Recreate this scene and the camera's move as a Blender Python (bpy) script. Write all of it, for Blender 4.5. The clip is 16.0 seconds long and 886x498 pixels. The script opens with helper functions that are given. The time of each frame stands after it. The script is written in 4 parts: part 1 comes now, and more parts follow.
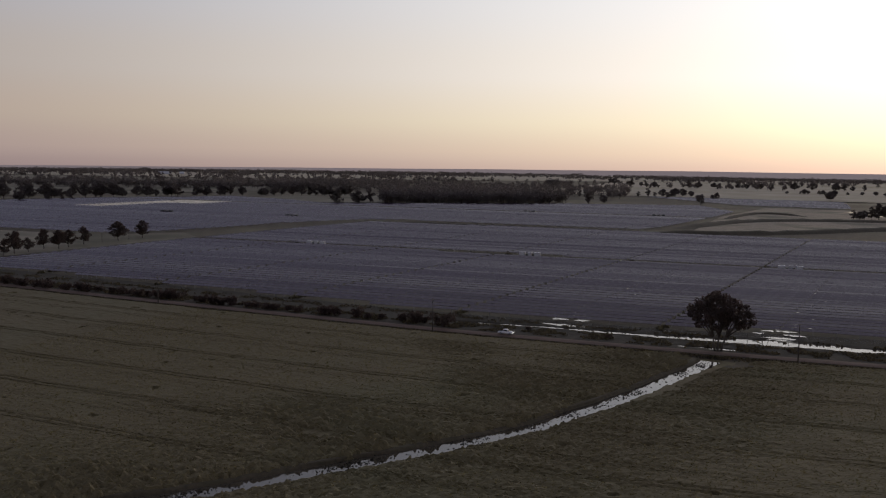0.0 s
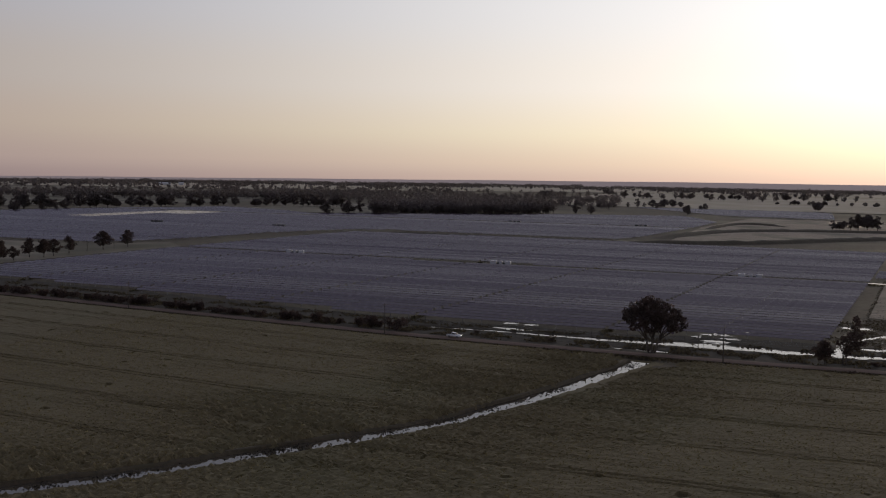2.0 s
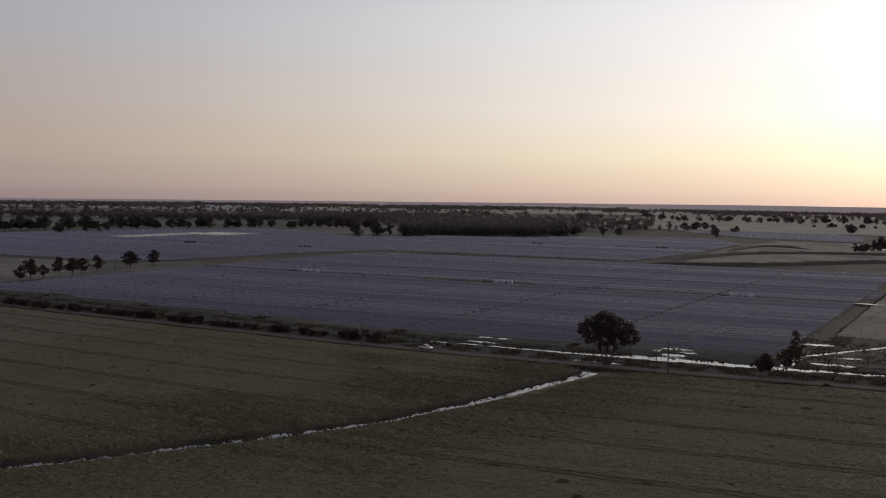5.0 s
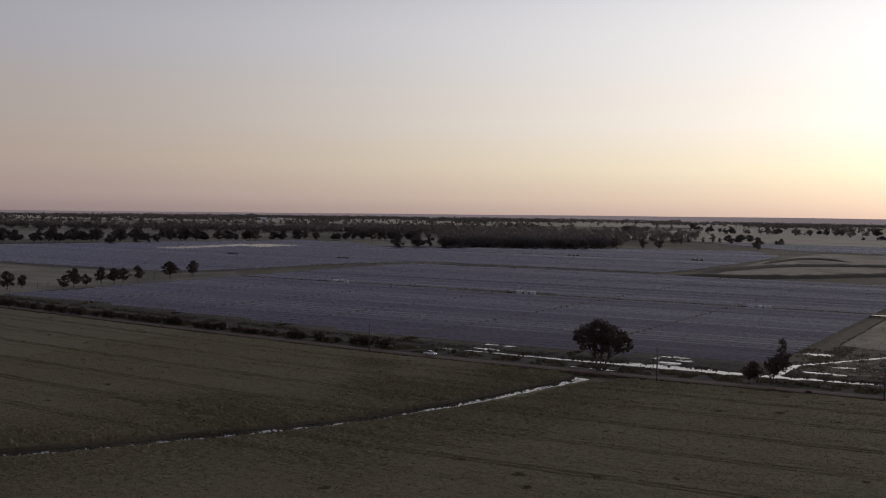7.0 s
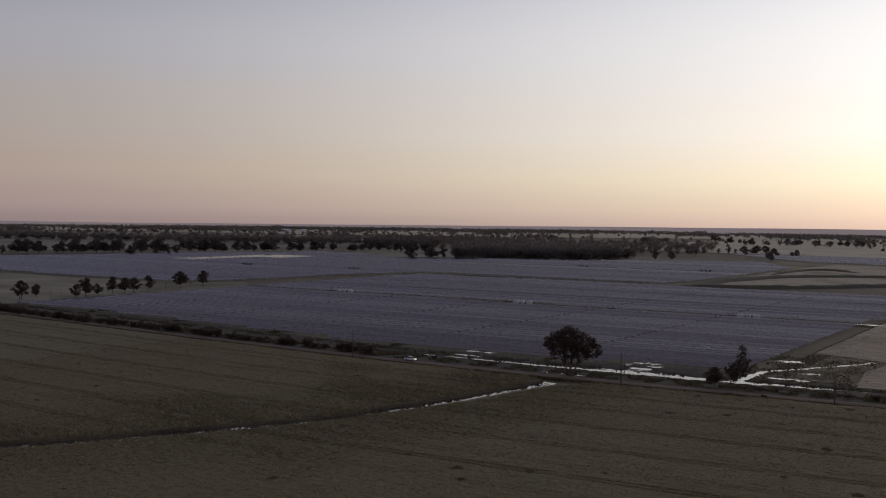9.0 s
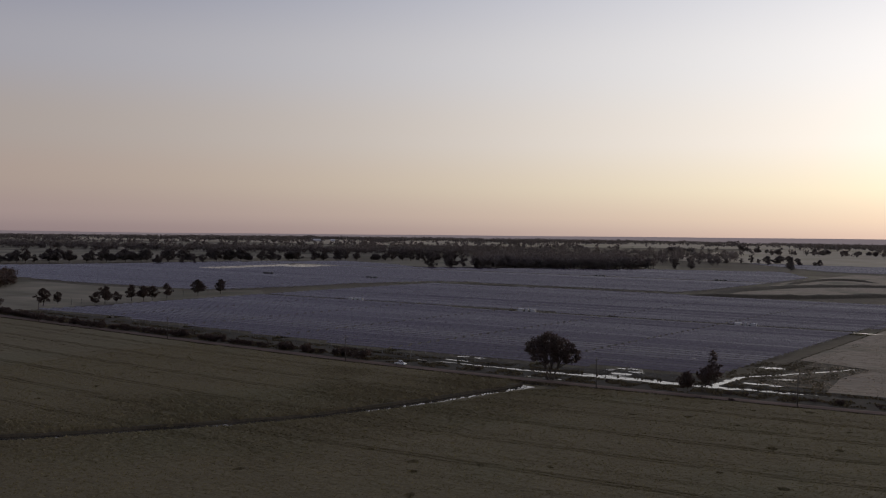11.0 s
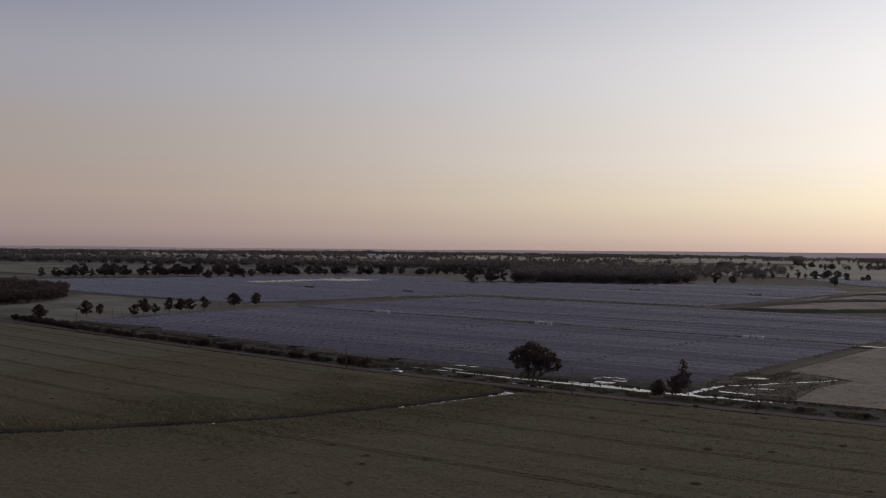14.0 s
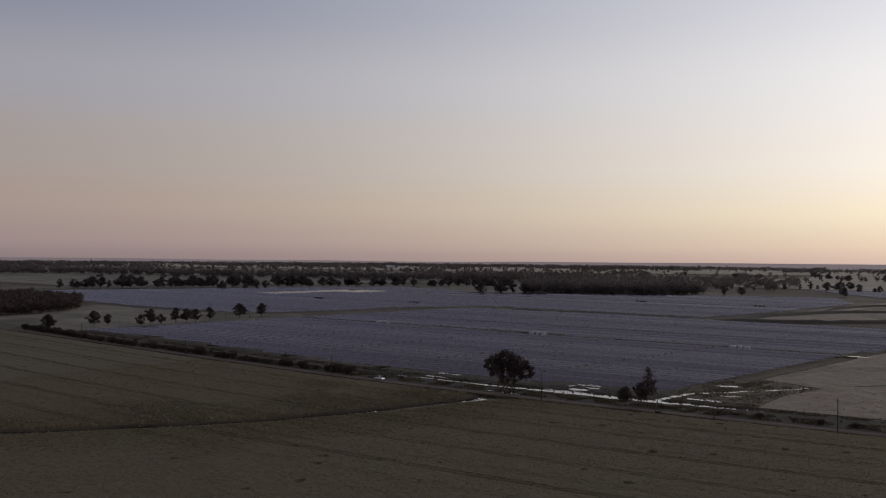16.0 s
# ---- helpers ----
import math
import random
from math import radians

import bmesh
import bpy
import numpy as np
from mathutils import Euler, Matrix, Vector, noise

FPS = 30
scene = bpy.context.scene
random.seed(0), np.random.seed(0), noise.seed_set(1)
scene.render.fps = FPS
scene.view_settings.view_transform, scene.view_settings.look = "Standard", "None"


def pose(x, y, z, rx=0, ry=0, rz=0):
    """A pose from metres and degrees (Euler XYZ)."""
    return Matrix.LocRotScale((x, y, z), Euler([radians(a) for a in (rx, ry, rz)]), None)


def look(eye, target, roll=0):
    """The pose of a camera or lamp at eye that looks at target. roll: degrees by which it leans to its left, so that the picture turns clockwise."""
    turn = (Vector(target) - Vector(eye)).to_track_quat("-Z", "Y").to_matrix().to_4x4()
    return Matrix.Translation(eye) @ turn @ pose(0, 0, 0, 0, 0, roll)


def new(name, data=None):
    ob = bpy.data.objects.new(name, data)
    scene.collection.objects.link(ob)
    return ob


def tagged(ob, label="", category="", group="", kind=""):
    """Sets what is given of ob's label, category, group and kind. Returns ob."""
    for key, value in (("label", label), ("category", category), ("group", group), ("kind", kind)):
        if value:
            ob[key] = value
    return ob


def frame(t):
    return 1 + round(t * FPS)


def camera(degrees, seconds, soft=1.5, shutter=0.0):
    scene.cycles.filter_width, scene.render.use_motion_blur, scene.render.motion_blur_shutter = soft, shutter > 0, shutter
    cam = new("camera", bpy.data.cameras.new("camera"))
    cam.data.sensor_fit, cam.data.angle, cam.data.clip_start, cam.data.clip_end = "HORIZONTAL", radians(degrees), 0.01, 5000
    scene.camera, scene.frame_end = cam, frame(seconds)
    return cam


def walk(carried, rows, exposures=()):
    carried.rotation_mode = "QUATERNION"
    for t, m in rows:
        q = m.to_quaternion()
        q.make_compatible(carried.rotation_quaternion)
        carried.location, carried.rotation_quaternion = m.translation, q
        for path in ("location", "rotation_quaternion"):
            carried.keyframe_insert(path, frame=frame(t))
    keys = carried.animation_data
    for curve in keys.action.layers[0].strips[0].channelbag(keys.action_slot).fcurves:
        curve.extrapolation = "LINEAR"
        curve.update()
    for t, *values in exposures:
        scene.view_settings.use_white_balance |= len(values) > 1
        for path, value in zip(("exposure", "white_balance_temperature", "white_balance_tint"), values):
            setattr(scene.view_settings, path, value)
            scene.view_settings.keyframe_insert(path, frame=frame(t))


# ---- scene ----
cam = camera(49.3, 16.0, soft=1.1)
METRES, EYE, TILT, LEAN, TURN = 171.2, 50.0, 0.0, 0.0, 22.6
ROWS = [
    (0.0, 0.0, 0.0, 0.0, 0.08, -5.42, -0.85),
    (0.5, 0.021, -0.021, 0.0009, 0.12, -5.38, -0.85),
    (1.0, 0.0443, -0.0433, 0.0016, 0.16, -5.21, -0.85),
    (1.5, 0.0663, -0.063, 0.0022, 0.19, -5.01, -0.86),
    (2.0, 0.0905, -0.0841, 0.0029, 0.26, -4.78, -0.87),
    (2.5, 0.1131, -0.1036, 0.0035, 0.42, -4.56, -0.88),
    (3.0, 0.1378, -0.1242, 0.004, 0.82, -4.33, -0.89),
    (3.5, 0.1612, -0.143, 0.0044, 1.29, -4.1, -0.88),
    (4.0, 0.1866, -0.1631, 0.0047, 1.89, -3.85, -0.87),
    (6.5, 0.3109, -0.2545, 0.0064, 5.61, -2.95, -0.81),
    (7.0, 0.3379, -0.2723, 0.0068, 6.47, -2.77, -0.8),
    (7.5, 0.3632, -0.2884, 0.0072, 7.1, -2.62, -0.79),
    (8.0, 0.3908, -0.3056, 0.0076, 7.48, -2.43, -0.77),
    (8.5, 0.4163, -0.3212, 0.0081, 7.76, -2.27, -0.76),
    (9.0, 0.4442, -0.338, 0.0086, 8.14, -2.12, -0.74),
    (11.5, 0.5783, -0.4168, 0.0103, 10.83, -1.38, -0.7),
    (12.0, 0.6075, -0.4312, 0.0107, 11.54, -1.25, -0.66),
    (12.5, 0.6347, -0.4444, 0.0113, 12.17, -1.14, -0.65),
    (13.0, 0.6643, -0.4586, 0.0117, 12.84, -0.99, -0.64),
    (13.5, 0.6919, -0.4715, 0.0122, 13.41, -0.85, -0.63),
    (14.0, 0.7218, -0.485, 0.0125, 13.91, -0.7, -0.6),
    (14.5, 0.7496, -0.4971, 0.0126, 14.33, -0.53, -0.58),
    (15.0, 0.7797, -0.5097, 0.013, 14.75, -0.36, -0.57),
    (15.5, 0.8077, -0.5212, 0.0134, 15.06, -0.2, -0.56),
    (16.0, 0.8381, -0.5331, 0.0138, 15.37, -0.02, -0.56),
]
walk(cam, [(t, pose(0, 0, EYE, TILT, LEAN, TURN) @ pose(METRES * x, METRES * y, METRES * z, 90 + pitch, roll, yaw)) for t, x, y, z, yaw, pitch, roll in ROWS])

# ---- world, sun ----
SUN_AZ = 7.0                      # degrees from +y towards +x
SUN_DIR = Vector((math.sin(radians(SUN_AZ)), math.cos(radians(SUN_AZ)), 0.02)).normalized()
world = bpy.data.worlds.new("dawn_sky")
scene.world = world
world.use_nodes = True
wn, wl = world.node_tree.nodes, world.node_tree.links
wn.clear()


def wnode(kind, **sets):
    n = wn.new(kind)
    for k, v in sets.items():
        n.inputs[int(k[1:])].default_value = v
    return n


def wmath(op, a, b=None):
    n = wn.new("ShaderNodeMath")
    n.operation = op
    for i, v in enumerate((a, b)):
        if v is None:
            continue
        if isinstance(v, (int, float)):
            n.inputs[i].default_value = v
        else:
            wl.new(v, n.inputs[i])
    return n.outputs[0]


coord = wn.new("ShaderNodeTexCoord")
unit = wn.new("ShaderNodeVectorMath")
unit.operation = "NORMALIZE"
wl.new(coord.outputs["Generated"], unit.inputs[0])
xyz = wn.new("ShaderNodeSeparateXYZ")
wl.new(unit.outputs[0], xyz.inputs[0])
elev = wmath("ADD", wmath("DIVIDE", wmath("ARCSINE", xyz.outputs[2]), math.pi / 2), 0.0078)          # 0 horizon, 1 zenith
ramp = wn.new("ShaderNodeValToRGB")
ramp.color_ramp.interpolation = "EASE"
SKY = [(0.000, (0.235, 0.180, 0.192)), (0.012, (0.306, 0.234, 0.234)), (0.035, (0.335, 0.262, 0.243)), (0.065, (0.325, 0.278, 0.265)), (0.112, (0.300, 0.294, 0.338)),
       (0.167, (0.205, 0.218, 0.300)), (0.30, (0.168, 0.178, 0.256)), (0.60, (0.126, 0.133, 0.190)), (1.0, (0.100, 0.108, 0.154))]
while len(ramp.color_ramp.elements) < len(SKY):
    ramp.color_ramp.elements.new(0.5)
for e, (p, c) in zip(ramp.color_ramp.elements, SKY):
    e.position, e.color = p, (*c, 1)
wl.new(elev, ramp.inputs[0])
dot = wn.new("ShaderNodeVectorMath")
dot.operation = "DOT_PRODUCT"
wl.new(unit.outputs[0], dot.inputs[0])
dot.inputs[1].default_value = SUN_DIR
ang = wmath("ARCCOSINE", wmath("MINIMUM", dot.outputs["Value"], 0.99999))
spread = wmath("DIVIDE", ang, radians(40.0))
glow = wmath("EXPONENT", wmath("MULTIPLY", wmath("MULTIPLY", spread, spread), -1.0))
tint = wn.new("ShaderNodeValToRGB")
TINT = [(0.0, (0.62, 0.46, 0.33)), (0.012, (0.73, 0.61, 0.39)), (0.03, (0.87, 0.84, 0.57)), (0.06, (0.94, 0.92, 0.83)), (0.2, (0.88, 0.86, 0.82))]
while len(tint.color_ramp.elements) < len(TINT):
    tint.color_ramp.elements.new(0.5)
for e, (p, c) in zip(tint.color_ramp.elements, TINT):
    e.position, e.color = p, (*c, 1)
wl.new(elev, tint.inputs[0])
scaled = wn.new("ShaderNodeVectorMath")
scaled.operation = "SCALE"
wl.new(tint.outputs[0], scaled.inputs[0])
tight = wmath("DIVIDE", ang, radians(12.0))
tight = wmath("EXPONENT", wmath("MULTIPLY", wmath("MULTIPLY", tight, tight), -1.0))
wl.new(wmath("ADD", wmath("MULTIPLY", glow, 0.80), wmath("MULTIPLY", tight, 0.28)), scaled.inputs["Scale"])
total = wn.new("ShaderNodeVectorMath")
total.operation = "ADD"
wl.new(ramp.outputs[0], total.inputs[0])
wl.new(scaled.outputs[0], total.inputs[1])
sky = wn.new("ShaderNodeTexSky")
sky.sky_type = "NISHITA"
sky.sun_disc = False
sky.sun_elevation, sky.sun_rotation = radians(1.0), radians(SUN_AZ)
sky_part = wn.new("ShaderNodeVectorMath")
sky_part.operation = "SCALE"
sky_part.inputs["Scale"].default_value = 0.01
wl.new(sky.outputs[0], sky_part.inputs[0])
both = wn.new("ShaderNodeVectorMath")
both.operation = "ADD"
wl.new(total.outputs[0], both.inputs[0])
wl.new(sky_part.outputs[0], both.inputs[1])
back = wn.new("ShaderNodeBackground")
wl.new(both.outputs[0], back.inputs[0])
back.inputs[1].default_value = 1.0
wout = wn.new("ShaderNodeOutputWorld")
wl.new(back.outputs[0], wout.inputs[0])

sun_data = bpy.data.lights.new("sun", "SUN")
sun_data.energy, sun_data.angle, sun_data.color = 0.45, radians(10), (1.0, 0.78, 0.55)
sun = new("sun", sun_data)
sun.matrix_world = look((0, 0, 100), Vector((0, 0, 100)) - Vector((math.sin(radians(SUN_AZ)), math.cos(radians(SUN_AZ)), 0.05)))


# ---- materials ----
def material(name, low, high, scale=1.0, rough=0.8, bump=0.0, scale2=0.05, island=0.0, spec=0.3, metal=0.0, stretch=(1, 1, 1), third=None, per_object=0.0, sheer=0.0):
    """Two-scale noise between two colours in metres, with bump and optional change from piece to piece."""
    m = bpy.data.materials.new(name)
    m.use_nodes = True
    n, l = m.node_tree.nodes, m.node_tree.links
    b = n["Principled BSDF"]
    b.inputs["Roughness"].default_value, b.inputs["Metallic"].default_value = rough, metal
    b.inputs["Specular IOR Level"].default_value = spec
    tc = n.new("ShaderNodeTexCoord")
    mp = n.new("ShaderNodeMapping")
    mp.inputs["Scale"].default_value = stretch
    l.new(tc.outputs["Object"], mp.inputs[0])
    fine, wide = n.new("ShaderNodeTexNoise"), n.new("ShaderNodeTexNoise")
    fine.inputs["Scale"].default_value, fine.inputs["Detail"].default_value = scale, 6
    wide.inputs["Scale"].default_value, wide.inputs["Detail"].default_value = scale2, 4
    l.new(mp.outputs[0], fine.inputs["Vector"])
    l.new(tc.outputs["Object"], wide.inputs["Vector"])
    mix = n.new("ShaderNodeMix")
    mix.data_type = "RGBA"
    mix.inputs["A"].default_value, mix.inputs["B"].default_value = (*low, 1), (*high, 1)
    r = n.new("ShaderNodeMapRange")
    r.inputs["From Min"].default_value, r.inputs["From Max"].default_value = 0.3, 0.7
    l.new(fine.outputs[0], r.inputs[0])
    l.new(r.outputs[0], mix.inputs["Factor"])
    out = mix.outputs["Result"]
    if third:
        mix2 = n.new("ShaderNodeMix")
        mix2.data_type = "RGBA"
        mix2.inputs["B"].default_value = (*third, 1)
        r2 = n.new("ShaderNodeMapRange")
        r2.inputs["From Min"].default_value, r2.inputs["From Max"].default_value = 0.48, 0.66
        l.new(wide.outputs[0], r2.inputs[0])
        l.new(r2.outputs[0], mix2.inputs["Factor"])
        l.new(out, mix2.inputs["A"])
        out = mix2.outputs["Result"]
    hsv = n.new("ShaderNodeHueSaturation")
    v = n.new("ShaderNodeMapRange")
    v.inputs["To Min"].default_value, v.inputs["To Max"].default_value = 0.75, 1.25
    l.new(wide.outputs[0], v.inputs[0])
    val = v.outputs[0]
    for amount, socket in ((island, ("ShaderNodeNewGeometry", "Random Per Island")), (per_object, ("ShaderNodeObjectInfo", "Random"))):
        if amount:
            g = n.new(socket[0])
            k = n.new("ShaderNodeMapRange")
            k.inputs["To Min"].default_value, k.inputs["To Max"].default_value = 1 - amount, 1 + amount
            l.new(g.outputs[socket[1]], k.inputs[0])
            mu = n.new("ShaderNodeMath")
            mu.operation = "MULTIPLY"
            l.new(val, mu.inputs[0])
            l.new(k.outputs[0], mu.inputs[1])
            val = mu.outputs[0]
    l.new(val, hsv.inputs["Value"])
    l.new(out, hsv.inputs["Color"])
    l.new(hsv.outputs[0], b.inputs["Base Color"])
    if bump:
        bp = n.new("ShaderNodeBump")
        bp.inputs["Strength"].default_value, bp.inputs["Distance"].default_value = min(bump, 1), 0.15
        l.new(fine.outputs[0], bp.inputs["Height"])
        l.new(bp.outputs[0], b.inputs["Normal"])
    if sheer:
        tr, mx = n.new("ShaderNodeBsdfTranslucent"), n.new("ShaderNodeMixShader")
        l.new(hsv.outputs[0], tr.inputs["Color"])
        mx.inputs[0].default_value = sheer
        l.new(b.outputs[0], mx.inputs[1])
        l.new(tr.outputs[0], mx.inputs[2])
        l.new(mx.outputs[0], n["Material Output"].inputs["Surface"])
    return m


M_GROUND = material("damp_grass_ground", (0.080, 0.066, 0.040), (0.150, 0.122, 0.078), 0.35, 0.9, 0.8, 0.012, third=(0.16, 0.14, 0.085))
# pale grass with darker patches; the stretched light streaks paint in ground mist
M_PASTURE = material("pale_pasture", (0.17, 0.15, 0.105), (0.29, 0.255, 0.185), 0.05, 0.9, 0.5, 0.014, stretch=(0.4, 1, 1), third=(0.10, 0.09, 0.055))
M_STUBBLE = material("dry_stubble", (0.22, 0.182, 0.132), (0.42, 0.345, 0.255), 0.5, 0.9, 0.8, 0.02, stretch=(0.35, 1, 1), third=(0.16, 0.145, 0.095))
# field colour lifted well above dry grass, so it carries the distance haze
M_FARFIELD_HAZED = material("haze_paled_field", (0.36, 0.31, 0.22), (0.48, 0.42, 0.31), 0.012, 0.9, 0.0, 0.0016, third=(0.30, 0.27, 0.17))
M_BANK = material("dark_grass_bank", (0.052, 0.044, 0.028), (0.095, 0.078, 0.050), 0.5, 0.9, 0.8, 0.05)
M_CROP = material("green_crop", (0.126, 0.103, 0.055), (0.206, 0.166, 0.086), 4.5, 0.8, 0.5, 0.02, stretch=(0.35, 1, 1), spec=0.2, third=(0.146, 0.126, 0.066))
M_BLADE = material("crop_blades", (0.165, 0.137, 0.064), (0.262, 0.215, 0.098), 0.7, 0.7, 0.0, 0.03, island=0.35, spec=0.12, sheer=0.6)
M_GRASS = material("verge_grass", (0.075, 0.062, 0.036), (0.150, 0.120, 0.070), 0.8, 0.7, 0.0, 0.05, island=0.4, sheer=0.4)
M_DIRT = material("gravel_road", (0.122, 0.086, 0.068), (0.190, 0.136, 0.110), 1.2, 0.9, 0.4, 0.05, spec=0.1, stretch=(0.15, 1, 1))
M_LEAF = material("gum_leaves", (0.064, 0.044, 0.037), (0.120, 0.082, 0.066), 0.4, 0.5, 0.0, 0.2, island=0.45, spec=0.4, sheer=0.5)
# far leaves: paler, greyer and glossier than gum_leaves to imitate distance haze
M_LEAF_HAZED = material("haze_paled_leaves", (0.118, 0.098, 0.090), (0.165, 0.138, 0.124), 0.2, 0.45, 0.0, 0.02, island=0.35, spec=0.6, sheer=0.5)
M_BARK = material("grey_bark", (0.06, 0.05, 0.04), (0.15, 0.125, 0.10), 2.0, 0.85, 0.6, 0.3, stretch=(1, 1, 0.2))
M_WOODPOLE = material("weathered_pole_timber", (0.07, 0.06, 0.05), (0.14, 0.12, 0.10), 3.0, 0.85, 0.3, 0.3, stretch=(1, 1, 0.1))
M_STEEL = material("galvanised_steel", (0.32, 0.33, 0.34), (0.45, 0.46, 0.47), 2.0, 0.45, 0.0, 0.3, metal=0.9)
M_PORCELAIN = material("insulator_porcelain", (0.25, 0.16, 0.11), (0.35, 0.24, 0.18), 8.0, 0.25)
M_WHITE = material("white_painted_steel", (0.50, 0.50, 0.52), (0.62, 0.62, 0.63), 1.5, 0.45, 0.0, 0.4)
M_DARKBOX = material("dark_green_transformer_paint", (0.035, 0.042, 0.038), (0.06, 0.07, 0.062), 2.0, 0.5, 0.0, 0.5)
M_CONCRETE = material("concrete_pad", (0.28, 0.27, 0.25), (0.42, 0.40, 0.37), 1.5, 0.85, 0.2, 0.3)
M_CARPAINT = material("white_car_paint", (0.74, 0.74, 0.75), (0.82, 0.82, 0.82), 2.0, 0.25, 0.0, 0.5, spec=0.5)
M_TYRE = material("tyre_rubber", (0.015, 0.015, 0.015), (0.03, 0.03, 0.03), 6.0, 0.85)
M_CARGLASS = material("tinted_glass", (0.010, 0.012, 0.014), (0.018, 0.02, 0.022), 2.0, 0.06, spec=0.6)
M_RED = material("red_lens", (0.30, 0.02, 0.015), (0.40, 0.03, 0.02), 4.0, 0.2)
M_LAMP = material("lit_headlight", (0.8, 0.8, 0.76), (0.9, 0.9, 0.86), 4.0, 0.1)
M_LAMP.node_tree.nodes["Principled BSDF"].inputs["Emission Color"].default_value = (1.0, 0.92, 0.80, 1)
M_LAMP.node_tree.nodes["Principled BSDF"].inputs["Emission Strength"].default_value = 1.2
M_MUD = material("dark_wet_mud", (0.025, 0.022, 0.016), (0.055, 0.047, 0.033), 2.0, 0.5, 0.6, 0.2)


def panel_material(name, smooth, dusty):
    m = bpy.data.materials.new(name)
    m.use_nodes = True
    n, l = m.node_tree.nodes, m.node_tree.links
    b = n["Principled BSDF"]
    tc, wide = n.new("ShaderNodeTexCoord"), n.new("ShaderNodeTexNoise")
    wide.inputs["Scale"].default_value = 0.4
    l.new(tc.outputs["Object"], wide.inputs["Vector"])
    g, o = n.new("ShaderNodeNewGeometry"), n.new("ShaderNodeObjectInfo")
    add = n.new("ShaderNodeMath")
    l.new(g.outputs["Random Per Island"], add.inputs[0])
    l.new(o.outputs["Random"], add.inputs[1])
    mix = n.new("ShaderNodeMix")
    mix.data_type = "RGBA"
    half = n.new("ShaderNodeMath")
    half.operation = "MULTIPLY"
    half.inputs[1].default_value = 0.5
    l.new(add.outputs[0], half.inputs[0])
    l.new(half.outputs[0], mix.inputs["Factor"])
    mix.inputs["A"].default_value, mix.inputs["B"].default_value = (0.035, 0.020, 0.038, 1), (0.060, 0.036, 0.064, 1)
    l.new(mix.outputs["Result"], b.inputs["Base Color"])
    r = n.new("ShaderNodeMapRange")
    r.inputs["To Min"].default_value, r.inputs["To Max"].default_value = smooth, dusty
    l.new(wide.outputs[0], r.inputs[0])
    l.new(r.outputs[0], b.inputs["Roughness"])
    b.inputs["IOR"].default_value = 1.32
    b.inputs["Specular Tint"].default_value = (0.98, 0.84, 0.99, 1)      # violet anti-glare coating
    return m


def water_material():
    m = bpy.data.materials.new("still_water")
    m.use_nodes = True
    n, l = m.node_tree.nodes, m.node_tree.links
    b = n["Principled BSDF"]
    b.inputs["Base Color"].default_value = (0.075, 0.062, 0.046, 1)
    b.inputs["Roughness"].default_value = 0.03
    b.inputs["IOR"].default_value = 1.38
    tc, no, bp = n.new("ShaderNodeTexCoord"), n.new("ShaderNodeTexNoise"), n.new("ShaderNodeBump")
    no.inputs["Scale"].default_value = 1.5
    l.new(tc.outputs["Object"], no.inputs["Vector"])
    l.new(no.outputs[0], bp.inputs["Height"])
    bp.inputs["Strength"].default_value, bp.inputs["Distance"].default_value = 0.1, 0.02
    l.new(bp.outputs[0], b.inputs["Normal"])
    return m


M_PANEL = panel_material("solar_glass", 0.16, 0.36)
M_CLEAN = panel_material("clean_solar_glass", 0.02, 0.08)
M_CLEAN.node_tree.nodes["Principled BSDF"].inputs["IOR"].default_value = 1.7
M_WATER = water_material()


# ---- mesh helpers ----
def mesh_np(name, verts, faces, mat, smooth=False):
    """A mesh from arrays of places and of equal-sided faces."""
    verts, faces = np.asarray(verts, np.float32), np.asarray(faces, np.int32)
    me = bpy.data.meshes.new(name)
    me.vertices.add(len(verts))
    me.vertices.foreach_set("co", verts.ravel())
    me.loops.add(faces.size)
    me.loops.foreach_set("vertex_index", faces.ravel())
    me.polygons.add(len(faces))
    me.polygons.foreach_set("loop_start", np.arange(0, faces.size, faces.shape[1], dtype=np.int32))
    me.polygons.foreach_set("use_smooth", np.full(len(faces), smooth))
    me.update(calc_edges=True)
    me.validate()
    me.materials.append(mat)
    return me


def bm_mesh(name, bm, mat, smooth=False):
    me = bpy.data.meshes.new(name)
    for f in bm.faces:
        f.smooth = smooth
    bm.to_mesh(me)
    bm.free()
    me.materials.append(mat)
    return me


def part(name, data, parent, label="", at=None):
    ob = new(name, data)
    ob.parent = parent
    if at is not None:
        ob.matrix_basis = at
    if label:
        ob["label"] = label
    return ob


def thing(name, x, y, z, rz, label, category, group=""):
    ob = new(name)
    ob.empty_display_size = 0.3
    ob.matrix_basis = pose(x, y, z, 0, 0, rz)
    return tagged(ob, label, category, group)


def box(bm, x0, x1, y0, y1, z0, z1, bevel=0.0):
    made = bmesh.ops.create_cube(bm, size=1.0, matrix=Matrix.Translation(((x0 + x1) / 2, (y0 + y1) / 2, (z0 + z1) / 2)) @ Matrix.Diagonal((x1 - x0, y1 - y0, z1 - z0, 1)))
    if bevel:
        edges = list({e for v in made["verts"] for e in v.link_edges})
        bmesh.ops.bevel(bm, geom=edges, offset=bevel, segments=2, affect="EDGES")
    return bm


def box_mesh(name, mat, *dims, bevel=0.0):
    return bm_mesh(name, box(bmesh.new(), *dims, bevel=bevel), mat)


